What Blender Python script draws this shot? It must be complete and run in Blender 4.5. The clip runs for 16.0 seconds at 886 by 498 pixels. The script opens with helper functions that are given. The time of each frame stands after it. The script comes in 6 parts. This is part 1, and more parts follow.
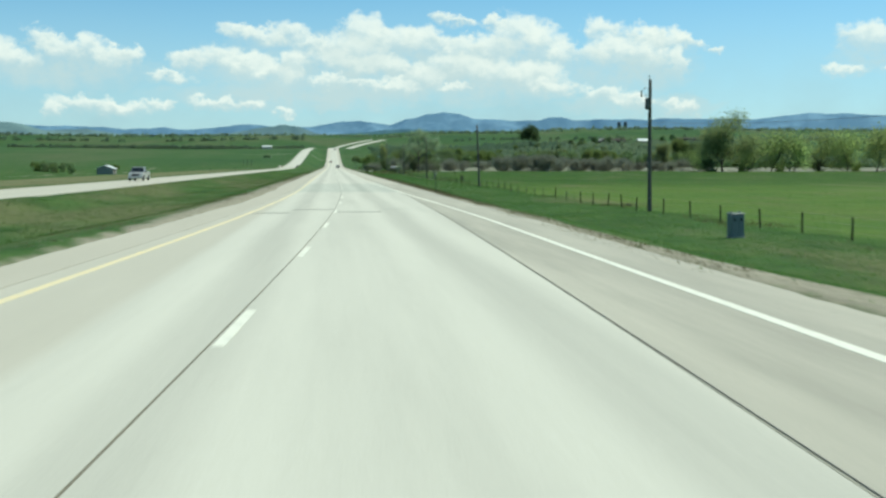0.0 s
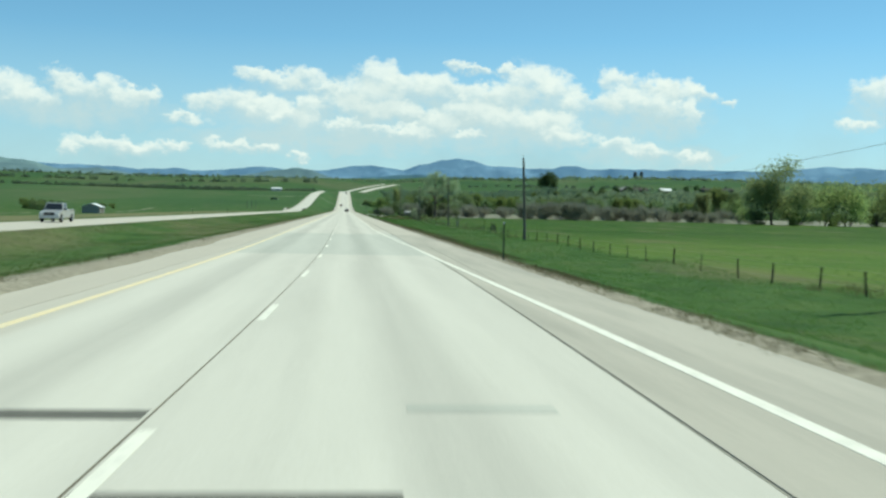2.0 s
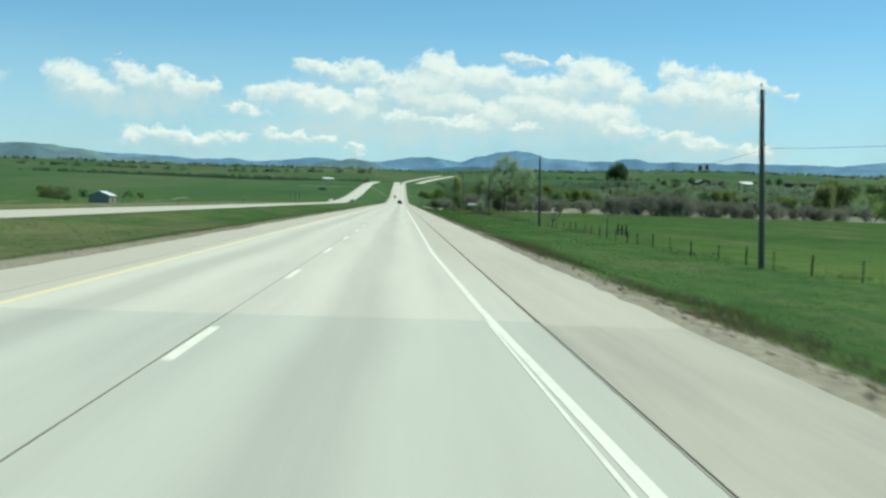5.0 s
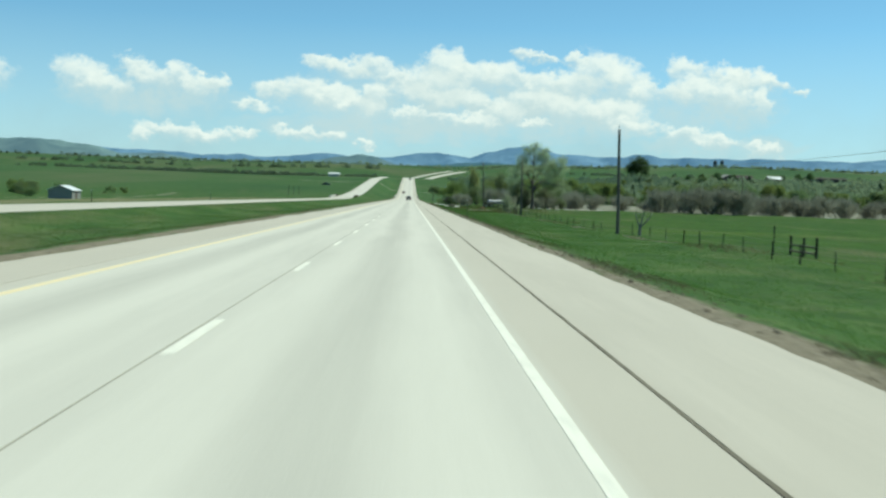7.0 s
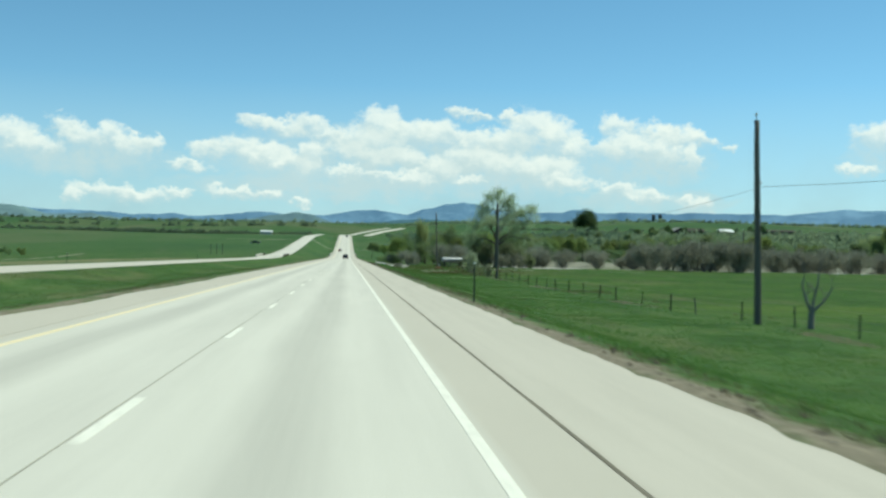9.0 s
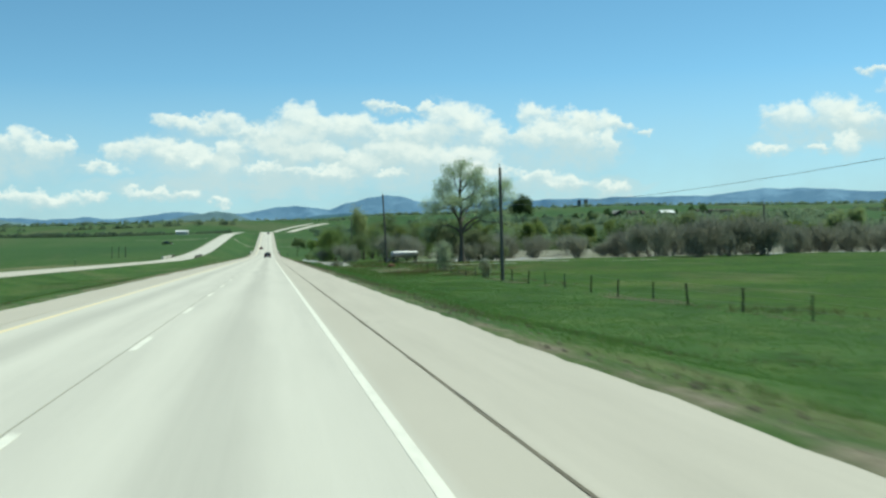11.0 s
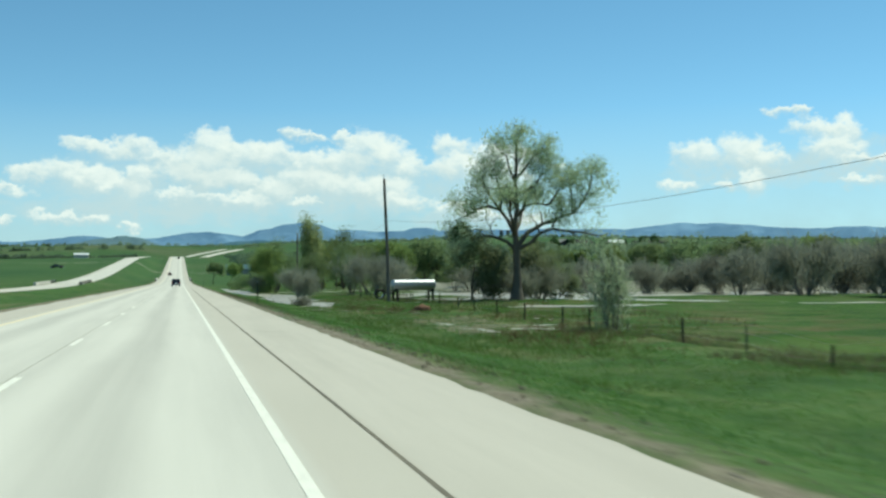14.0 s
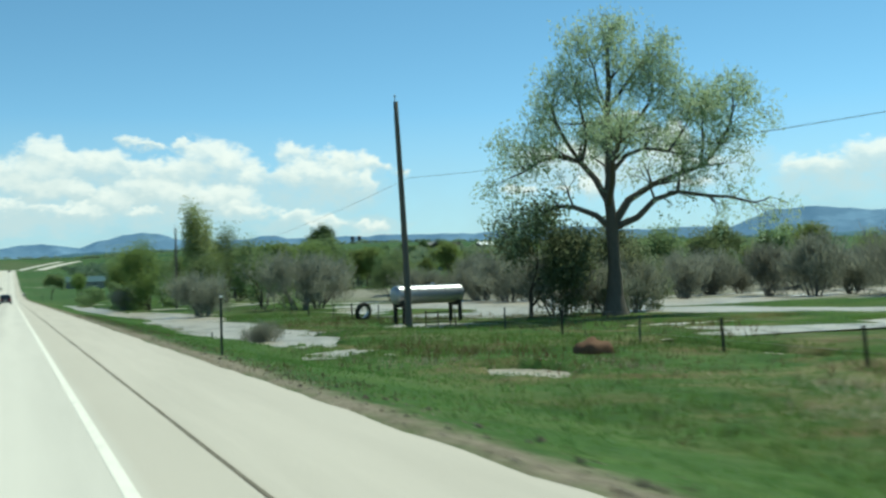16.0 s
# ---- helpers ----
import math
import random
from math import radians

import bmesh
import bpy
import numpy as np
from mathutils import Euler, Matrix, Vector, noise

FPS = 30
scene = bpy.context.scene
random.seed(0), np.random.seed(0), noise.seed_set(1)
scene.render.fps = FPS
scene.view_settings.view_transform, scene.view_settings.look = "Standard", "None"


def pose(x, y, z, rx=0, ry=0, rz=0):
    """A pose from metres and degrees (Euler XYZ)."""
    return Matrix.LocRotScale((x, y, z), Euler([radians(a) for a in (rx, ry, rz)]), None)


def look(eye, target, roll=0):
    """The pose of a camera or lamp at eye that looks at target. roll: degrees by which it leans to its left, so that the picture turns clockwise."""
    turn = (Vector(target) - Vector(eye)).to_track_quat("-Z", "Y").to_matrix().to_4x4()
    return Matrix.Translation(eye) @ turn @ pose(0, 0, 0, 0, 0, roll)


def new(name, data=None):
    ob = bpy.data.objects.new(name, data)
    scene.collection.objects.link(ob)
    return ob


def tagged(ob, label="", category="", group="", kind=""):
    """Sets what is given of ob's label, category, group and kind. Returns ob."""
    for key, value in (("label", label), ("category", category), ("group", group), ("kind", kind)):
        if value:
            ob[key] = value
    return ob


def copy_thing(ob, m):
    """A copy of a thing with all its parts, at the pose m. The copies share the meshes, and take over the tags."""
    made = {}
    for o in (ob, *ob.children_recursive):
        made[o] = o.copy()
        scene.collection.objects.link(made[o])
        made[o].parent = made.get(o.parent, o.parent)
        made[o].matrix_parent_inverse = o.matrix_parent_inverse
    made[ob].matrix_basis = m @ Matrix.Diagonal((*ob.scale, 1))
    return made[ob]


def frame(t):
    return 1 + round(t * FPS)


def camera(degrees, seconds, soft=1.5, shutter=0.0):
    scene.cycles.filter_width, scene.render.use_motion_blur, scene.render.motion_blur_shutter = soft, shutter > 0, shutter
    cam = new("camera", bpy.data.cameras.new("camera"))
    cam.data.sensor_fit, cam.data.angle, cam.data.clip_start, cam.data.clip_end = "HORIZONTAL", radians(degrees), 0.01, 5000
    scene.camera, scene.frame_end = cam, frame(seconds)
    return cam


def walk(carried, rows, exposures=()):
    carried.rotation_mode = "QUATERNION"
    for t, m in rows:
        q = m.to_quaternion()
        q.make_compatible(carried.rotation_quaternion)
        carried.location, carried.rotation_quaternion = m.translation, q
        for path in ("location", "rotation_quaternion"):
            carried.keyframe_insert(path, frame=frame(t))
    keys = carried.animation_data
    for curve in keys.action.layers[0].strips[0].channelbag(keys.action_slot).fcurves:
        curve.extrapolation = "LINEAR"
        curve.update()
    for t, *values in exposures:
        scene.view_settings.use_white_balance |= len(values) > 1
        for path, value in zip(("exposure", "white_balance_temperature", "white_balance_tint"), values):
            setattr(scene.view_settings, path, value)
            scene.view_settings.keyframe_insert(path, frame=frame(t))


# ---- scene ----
cam = camera(44.13, 16.0, soft=2.5, shutter=0.35)
PATH = [
    (0, pose(-3.137, -42.152, 2.241, 85.568, -0.051, -5.767)),
    (0.5, pose(-2.737, -31.681, 2.137, 87.183, -0.216, -5.955)),
    (1, pose(-2.264, -21.144, 2.122, 87.944, -0.072, -6.406)),
    (1.5, pose(-1.848, -10.536, 1.984, 87.769, -0.270, -6.509)),
    (2, pose(-1.404, 0.143, 1.942, 87.984, -1.288, -5.136)),
    (2.5, pose(-0.974, 10.953, 1.847, 88.542, -1.795, -4.776)),
    (3, pose(-0.539, 21.940, 1.821, 88.037, -2.071, -3.458)),
    (3.5, pose(-0.156, 33.061, 1.806, 88.150, -0.627, -2.199)),
    (4, pose(0.022, 44.327, 1.755, 87.963, -1.460, -4.837)),
    (4.5, pose(0.194, 55.728, 1.797, 87.667, -1.722, -2.577)),
    (7, pose(0.113, 117.046, 1.648, 87.300, -1.816, -1.731)),
    (7.5, pose(0.151, 129.483, 1.665, 87.832, -1.119, -1.441)),
    (8, pose(0.146, 142.008, 1.693, 87.661, 0.040, -3.160)),
    (8.5, pose(0.063, 154.455, 1.710, 89.698, -0.940, -5.034)),
    (9, pose(0.093, 166.837, 1.716, 90.375, -1.097, -5.028)),
    (9.5, pose(0.122, 179.110, 1.643, 89.959, -0.158, -4.706)),
    (10, pose(0.126, 191.399, 1.704, 89.285, 0.255, -6.920)),
    (12.5, pose(0.292, 257.490, 1.680, 91.366, 1.556, -10.355)),
    (13, pose(0.287, 270.031, 1.695, 90.505, 0.827, -12.081)),
    (13.5, pose(0.316, 282.335, 1.629, 91.059, 0.599, -12.720)),
    (14, pose(0.357, 294.360, 1.632, 91.490, 0.377, -13.557)),
    (14.5, pose(0.355, 306.107, 1.645, 91.906, -0.157, -13.590)),
    (15, pose(0.387, 317.608, 1.657, 92.473, 0.161, -15.329)),
    (15.5, pose(0.420, 328.918, 1.655, 92.148, 0.392, -17.020)),
    (16, pose(0.475, 340.155, 1.636, 91.690, 1.801, -21.575)),
]
walk(cam, PATH, [(0.0, 0.0, 6540, -10.5), (13.0, 0.0, 6540, -10.5), (16.0, 0.05, 6540, -10.5)])

# ---- world and sun ----
SUN_AZ, SUN_EL = 68.0, 57.0     # degrees from straight ahead, clockwise; height

world = bpy.data.worlds.new("sky")
scene.world = world
world.use_nodes = True
WN, WL = world.node_tree.nodes, world.node_tree.links
WN.clear()


def wnode(kind, **values):
    n = WN.new(kind)
    for k, v in values.items():
        setattr(n, k, v)
    return n


def wmath(op, a, b=None, c=None, clamp=False):
    n = WN.new("ShaderNodeMath")
    n.operation, n.use_clamp = op, clamp
    for i, v in enumerate((a, b, c)):
        if v is None:
            continue
        if isinstance(v, (int, float)):
            n.inputs[i].default_value = v
        else:
            WL.new(v, n.inputs[i])
    return n.outputs[0]


sky = wnode("ShaderNodeTexSky", sky_type="NISHITA", sun_disc=False, sun_elevation=radians(SUN_EL),
            sun_rotation=radians(SUN_AZ), altitude=4000, air_density=1.0, dust_density=0.0, ozone_density=2.0)
coord = wnode("ShaderNodeTexCoord")
sep = wnode("ShaderNodeSeparateXYZ")
WL.new(coord.outputs["Generated"], sep.inputs[0])
az = wmath("MULTIPLY", wmath("ARCTAN2", sep.outputs[0], sep.outputs[1]), 180 / math.pi)
el = wmath("MULTIPLY", wmath("ARCSINE", sep.outputs[2]), 180 / math.pi)
comb = wnode("ShaderNodeCombineXYZ")
WL.new(az, comb.inputs[0]), WL.new(wmath("MULTIPLY", el, 1.25), comb.inputs[1])


def wnoise(scale, detail, rough, vec, offset=0.0):
    n = wnode("ShaderNodeTexNoise", noise_dimensions="3D")
    n.inputs["Scale"].default_value, n.inputs["Detail"].default_value, n.inputs["Roughness"].default_value = scale, detail, rough
    m = wnode("ShaderNodeVectorMath", operation="ADD")
    m.inputs[1].default_value = (offset, 0, offset * 2)
    WL.new(vec, m.inputs[0]), WL.new(m.outputs[0], n.inputs["Vector"])
    return n.outputs["Fac"]


wx = wmath("MULTIPLY_ADD", wnoise(1.1, 5, 0.62, comb.outputs[0], 3.0), 2.0, -1.0)
wy = wmath("MULTIPLY_ADD", wnoise(1.1, 5, 0.62, comb.outputs[0], 9.0), 1.5, -0.75)
paz, pel = wmath("ADD", az, wx), wmath("ADD", el, wy)
# heads of cumulus, the hindmost first: azimuth, height, half width, half height
CLOUDS_WEST = (
    (-16.6, 5.60, 1.33, 0.83), (-15.6, 5.11, 1.33, 0.59), (-14.2, 6.10, 0.89, 0.53), (-13.4, 5.65, 1.18, 0.53), (-11.8, 5.79, 1.01, 0.59),
    (-10.8, 5.29, 1.04, 0.53), (-10.1, 5.47, 0.74, 0.36), (-8.1, 4.41, 1.18, 0.30), (-12.1, 2.95, 2.22, 0.41), (-10.3, 2.81, 1.33, 0.30),
    (-8.7, 3.01, 0.83, 0.24), (-13.7, 2.70, 0.53, 0.36), (-6.0, 3.15, 1.48, 0.27), (-4.1, 3.15, 0.74, 0.24), (-2.5, 2.66, 0.53, 0.24),
)
CLOUDS_UPPER = (
    (-4.8, 6.76, 1.18, 0.33), (-3.5, 6.49, 1.33, 0.41), (-2.1, 6.71, 1.04, 0.47), (-0.8, 6.11, 1.24, 0.47), (1.2, 5.93, 1.78, 0.83),
    (5.8, 7.55, 0.83, 0.27), (6.8, 7.28, 0.83, 0.21), (8.5, 7.33, 0.89, 0.27), (1.8, 6.91, 1.42, 0.71), (3.2, 6.45, 1.63, 0.71),
    (4.9, 6.40, 1.48, 0.65), (6.9, 5.99, 1.48, 0.59), (8.5, 6.01, 1.48, 0.65), (9.7, 6.76, 1.42, 0.95), (11.0, 6.30, 1.33, 0.89),
    (11.9, 5.75, 0.95, 0.53),
)
CLOUDS_LOWER = (
    (-7.3, 5.24, 0.98, 0.47), (-5.5, 5.31, 1.48, 0.65), (-3.9, 4.99, 1.42, 0.65), (-2.7, 4.59, 1.48, 0.53), (-2.0, 5.20, 0.83, 0.65),
    (0.1, 5.37, 1.48, 0.53), (1.4, 5.11, 1.48, 0.53), (3.0, 5.09, 1.48, 0.59), (-0.1, 4.31, 1.18, 0.36), (1.9, 4.13, 1.04, 0.30),
    (3.4, 4.01, 1.04, 0.36), (4.8, 4.54, 1.18, 0.71), (6.3, 4.04, 0.89, 0.24), (6.6, 5.10, 1.78, 0.65), (8.5, 4.84, 2.07, 0.71),
    (10.7, 4.57, 1.63, 0.83), (11.3, 3.99, 1.24, 0.41),
)
CLOUDS_EAST = (
    (15.9, 6.49, 1.33, 0.59), (17.1, 6.34, 1.48, 0.50), (18.2, 6.19, 0.89, 0.30), (14.0, 6.86, 1.04, 0.59), (13.5, 5.62, 0.89, 0.53),
    (14.5, 5.88, 1.24, 0.65), (16.2, 5.54, 1.04, 0.71), (17.8, 5.25, 0.59, 0.77), (14.2, 3.61, 1.63, 0.36), (15.8, 3.31, 1.33, 0.30),
    (18.0, 2.92, 1.04, 0.33), (19.5, 5.81, 0.44, 0.24),
)
CLOUDS_FAR_EAST = (
    (30.9, 8.23, 1.18, 0.24), (32.0, 8.16, 0.53, 0.27), (26.7, 6.24, 1.48, 0.65), (28.9, 6.27, 1.24, 0.89), (30.0, 5.82, 1.24, 0.65),
    (29.4, 4.70, 0.77, 0.59), (25.9, 4.64, 1.18, 0.27), (28.0, 4.61, 0.53, 0.21), (32.6, 7.27, 1.54, 0.53), (33.8, 7.08, 0.98, 0.74),
    (33.4, 6.24, 1.54, 0.59), (34.9, 5.69, 1.48, 0.27), (34.5, 4.69, 1.33, 0.24),
)
# broad thin sheets of cloud behind and below the heads
SHEETS = ((-13.0, 4.6, 5.0, 1.1), (2.0, 5.0, 10.5, 1.9), (8.0, 4.4, 6.0, 1.5), (-2.0, 3.4, 8.0, 0.8), (15.6, 5.0, 3.6, 1.5), (16.0, 3.0, 4.5, 0.7),
          (29.5, 5.3, 4.6, 1.2), (35.0, 5.6, 4.0, 1.4), (42.0, 4.6, 4.0, 1.2))


def wspan(v, lo, hi, to0=0.0, to1=1.0, kind="SMOOTHSTEP"):
    n = wnode("ShaderNodeMapRange", interpolation_type=kind)
    for key, x in (("From Min", lo), ("From Max", hi), ("To Min", to0), ("To Max", to1)):
        n.inputs[key].default_value = x
    WL.new(v, n.inputs["Value"])
    return n.outputs[0]


def wmix(fac, a, b):
    n = wnode("ShaderNodeMix", data_type="RGBA")
    for key, v in (("Factor", fac), ("A", a), ("B", b)):
        if isinstance(v, tuple):
            n.inputs[key].default_value = (*v, 1)
        else:
            WL.new(v, n.inputs[key])
    return n.outputs["Result"]


tone = wnode("ShaderNodeHueSaturation")
tone.inputs["Saturation"].default_value, tone.inputs["Hue"].default_value = 1.1, 0.488
WL.new(sky.outputs[0], tone.inputs["Color"])
bright = wnode("ShaderNodeVectorMath", operation="SCALE")
bright.inputs["Scale"].default_value = 0.145
WL.new(tone.outputs[0], bright.inputs[0])
air = bright.outputs[0]
# a thin veil low over the hills
veil = wmath("MULTIPLY", wmath("MULTIPLY_ADD", wnoise(0.22, 5, 0.55, comb.outputs[0], 17.0), 0.75, 0.44), wmath("SUBTRACT", 1.0, wmath("DIVIDE", wmath("ABSOLUTE", wmath("SUBTRACT", el, 1.6)), 7.2), clamp=True))
air = wmix(veil, air, (0.43, 0.585, 0.70))
billow = wmath("MULTIPLY_ADD", wnoise(1.5, 8, 0.62, comb.outputs[0], 5.0), 1.5, -0.75)
wisp = wnoise(0.75, 7, 0.62, comb.outputs[0], 23.0)
for a, e, w, h in SHEETS:
    u = wmath("POWER", wmath("DIVIDE", wmath("SUBTRACT", paz, a), w), 2)
    v = wmath("POWER", wmath("DIVIDE", wmath("SUBTRACT", pel, e), h), 2)
    d = wmath("POWER", wmath("SUBTRACT", 1.0, wmath("ADD", u, v), clamp=True), 0.7)
    air = wmix(wmath("MULTIPLY", d, wspan(wisp, 0.32, 0.64, 0.30, 0.85)), air, (0.60, 0.70, 0.785))
for a, e, w, h in CLOUDS_WEST + CLOUDS_LOWER + CLOUDS_UPPER + CLOUDS_EAST + CLOUDS_FAR_EAST + ((40.6, 5.2, 2.0, 0.6), (43.5, 5.6, 1.8, 0.7), (-22.0, 5.5, 2.4, 0.8), (-27.0, 5.0, 2.2, 0.7)):
    u = wmath("DIVIDE", wmath("SUBTRACT", paz, a), w * 1.12)
    v = wmath("DIVIDE", wmath("ADD", wmath("SUBTRACT", pel, e), wmath("MULTIPLY", u, 0.22 * h)), h * 1.22)
    # a crisp top, a base that thins out
    d = wmath("SUBTRACT", 1.0, wmath("ADD", wmath("MULTIPLY", u, u), wmath("POWER", wmath("MAXIMUM", v, wmath("MULTIPLY", v, -0.62)), 2)))
    d = wmath("ADD", d, wmath("MULTIPLY", billow, 0.75))
    cover = wmath("MULTIPLY", wspan(d, -0.05, 0.85), wspan(v, -1.3, 0.3, 0.15, 0.90))
    white = wmix(wspan(wmath("ADD", v, wmath("MULTIPLY", billow, 0.8)), -0.8, 0.6), (0.63, 0.715, 0.79), (0.93, 0.935, 0.96))
    air = wmix(cover, air, white)
backdrop, out = wnode("ShaderNodeBackground"), wnode("ShaderNodeOutputWorld")
WL.new(air, backdrop.inputs[0]), WL.new(backdrop.outputs[0], out.inputs[0])

lamp = bpy.data.lights.new("sun", "SUN")
lamp.energy, lamp.angle, lamp.color = 4.5, radians(0.53), (1.0, 0.95, 0.86)
sun = new("sun", lamp)
sa, se = radians(SUN_AZ), radians(SUN_EL)
sun.matrix_world = look((0, 0, 0), (-math.sin(sa) * math.cos(se), -math.cos(sa) * math.cos(se), -math.sin(se)))


# ---- materials ----
class Nodes:
    """A node material, built step by step."""

    def __init__(self, name, rough=0.9, metal=0.0):
        self.mat = bpy.data.materials.new(name)
        self.mat.use_nodes = True
        self.t = self.mat.node_tree
        self.b = self.t.nodes["Principled BSDF"]
        self.b.inputs["Roughness"].default_value, self.b.inputs["Metallic"].default_value = rough, metal
        self.b.inputs["Specular IOR Level"].default_value = 0.12 if rough > 0.7 else 0.5
        self.pos = self.t.nodes.new("ShaderNodeTexCoord").outputs["Object"]

    def node(self, kind, inputs=(), **values):
        n = self.t.nodes.new(kind)
        for k, v in values.items():
            setattr(n, k, v)
        for k, v in dict(inputs).items():
            if hasattr(v, "links"):
                self.t.links.new(v, n.inputs[k])
            else:
                n.inputs[k].default_value = v
        return n

    def noise(self, scale, detail=3, rough=0.55, stretch=(1, 1, 1)):
        m = self.node("ShaderNodeMapping", {"Vector": self.pos, "Scale": stretch})
        return self.node("ShaderNodeTexNoise", {"Vector": m.outputs[0], "Scale": scale, "Detail": detail, "Roughness": rough}).outputs["Fac"]

    def ramp(self, fac, *stops):
        n = self.node("ShaderNodeValToRGB", {"Fac": fac})
        e = n.color_ramp.elements
        while len(e) < len(stops):
            e.new(0.5)
        for k, (p, c) in zip(e, stops):
            k.position, k.color = p, (*c, 1)
        return n.outputs["Color"]

    def mix(self, fac, a, b, blend="MIX"):
        n = self.node("ShaderNodeMix", data_type="RGBA", blend_type=blend)
        for k, v in (("Factor", fac), ("A", a), ("B", b)):
            if hasattr(v, "links"):
                self.t.links.new(v, n.inputs[k])
            else:
                n.inputs[k].default_value = v if k == "Factor" else (*v, 1)
        return n.outputs["Result"]

    def math(self, op, a, b=0.0, clamp=False):
        n = self.node("ShaderNodeMath", {0: a, 1: b}, operation=op, use_clamp=clamp)
        return n.outputs[0]

    def span(self, v, lo, hi, to0=0.0, to1=1.0):
        return self.node("ShaderNodeMapRange", {"Value": v, "From Min": lo, "From Max": hi, "To Min": to0, "To Max": to1}).outputs[0]

    def axis(self, i):
        return self.node("ShaderNodeSeparateXYZ", {0: self.pos}).outputs[i]

    def random(self):
        return self.node("ShaderNodeObjectInfo").outputs["Random"]

    def colour(self, c):
        if hasattr(c, "links"):
            self.t.links.new(c, self.b.inputs["Base Color"])
        else:
            self.b.inputs["Base Color"].default_value = (*c, 1)
        return self

    def bump(self, h, strength=0.4, dist=0.02):
        n = self.node("ShaderNodeBump", {"Height": h, "Strength": strength, "Distance": dist})
        self.t.links.new(n.outputs[0], self.b.inputs["Normal"])
        return self


def worn(name, a, b, scale=3.0, rough=0.9, metal=0.0, fine=40.0, bump=0.3, stretch=(1, 1, 1)):
    """A surface of two close colours, mottled at two scales, with fine relief."""
    n = Nodes(name, rough, metal)
    c = n.mix(n.noise(scale, 4, 0.6, stretch), a, b)
    g = n.noise(fine, 3, 0.6, stretch)
    n.colour(n.mix(0.25, c, n.ramp(g, (0.3, (0.25, 0.25, 0.25)), (0.7, (0.75, 0.75, 0.75))), "OVERLAY"))
    n.bump(g, bump, 0.01)
    return n.mat


def concrete_mat(name, a, b, patchy_=0.35):
    n = Nodes(name, 0.85)
    base = n.mix(n.noise(0.25, 5, 0.6, (1, 0.15, 1)), a, b)
    # an oil-darkened streak runs along the middle of each lane
    x = n.math("ADD", n.axis(0), n.math("MULTIPLY", n.noise(0.05, 3, 0.5), 0.8))
    for mid in (-0.1, -4.3):
        off = n.math("ABSOLUTE", n.math("SUBTRACT", x, mid))
        base = n.mix(n.span(off, 0.15, 0.75, 0.45, 0.0), base, tuple(v * 0.72 for v in a))
    streak = n.noise(2.2, 4, 0.6, (1, 0.012, 1))
    base = n.mix(n.span(streak, 0.3, 0.7, 0.0, 0.30), base, tuple(v * 1.10 for v in b))
    blot = n.noise(1.1, 4, 0.65, (1, 0.07, 1))
    base = n.mix(n.span(blot, 0.42, 0.72, 0.0, patchy_), base, tuple(v * 0.84 for v in a))
    # paler where the wheels run
    for mid in (-1.05, 0.85, -5.2, -3.4):
        off = n.math("ABSOLUTE", n.math("SUBTRACT", x, mid))
        base = n.mix(n.span(off, 0.15, 0.6, 0.35, 0.0), base, tuple(v * 1.10 for v in b))
    # tan dust lies outside the edge lines, where no wheels run
    far, side = n.axis(1), n.math("ADD", n.axis(0), n.math("MULTIPLY", n.math("SUBTRACT", n.noise(0.6, 4, 0.6, (1, 0.2, 1)), 0.5), 0.25))
    dust = n.mix(n.noise(0.5, 4, 0.6, (1, 0.2, 1)), (0.435, 0.40, 0.335), (0.53, 0.488, 0.415))
    strewn = n.math("MULTIPLY", n.math("MULTIPLY", n.span(side, 1.30, 1.55), n.span(side, 2.40, 2.34)), n.math("MULTIPLY", n.span(far, 88, 108), n.span(far, 420, 640, 0.85, 0)))
    base = n.mix(strewn, base, dust)
    base = n.mix(n.math("MULTIPLY", n.span(side, -5.95, -6.25), n.span(far, 420, 640, 0.7, 0)), base, dust)
    g = n.noise(60, 2, 0.6)
    n.colour(n.mix(0.25, base, n.ramp(g, (0.3, (0.3, 0.3, 0.3)), (0.7, (0.7, 0.7, 0.7))), "OVERLAY"))
    n.bump(g, 0.2, 0.004)
    return n.mat


M_LANE = concrete_mat("pale concrete", (0.505, 0.485, 0.43), (0.605, 0.58, 0.513))
M_LANE_OLD = concrete_mat("older grey concrete", (0.44, 0.44, 0.39), (0.515, 0.51, 0.455))
M_SHOULDER = concrete_mat("shoulder concrete", (0.445, 0.412, 0.35), (0.54, 0.50, 0.43))
M_SHOULDER_OLD = concrete_mat("stained early shoulder", (0.385, 0.36, 0.31), (0.505, 0.47, 0.40), 0.75)
M_TAR = worn("joint sealant", (0.10, 0.09, 0.07), (0.24, 0.215, 0.165), 1.5)
M_JOINT = worn("dusty saw-cut joint", (0.24, 0.23, 0.195), (0.40, 0.38, 0.32), 1.2)
def paint_mat(name, a, b, under):
    n = Nodes(name, 0.7)
    c = n.mix(n.noise(4, 4, 0.6), a, b)
    c = n.mix(n.span(n.noise(7, 5, 0.7, (1, 0.35, 1)), 0.48, 0.66, 0, 0.6), c, under)
    n.colour(c)
    n.bump(n.noise(60, 2, 0.6), 0.2, 0.003)
    return n.mat


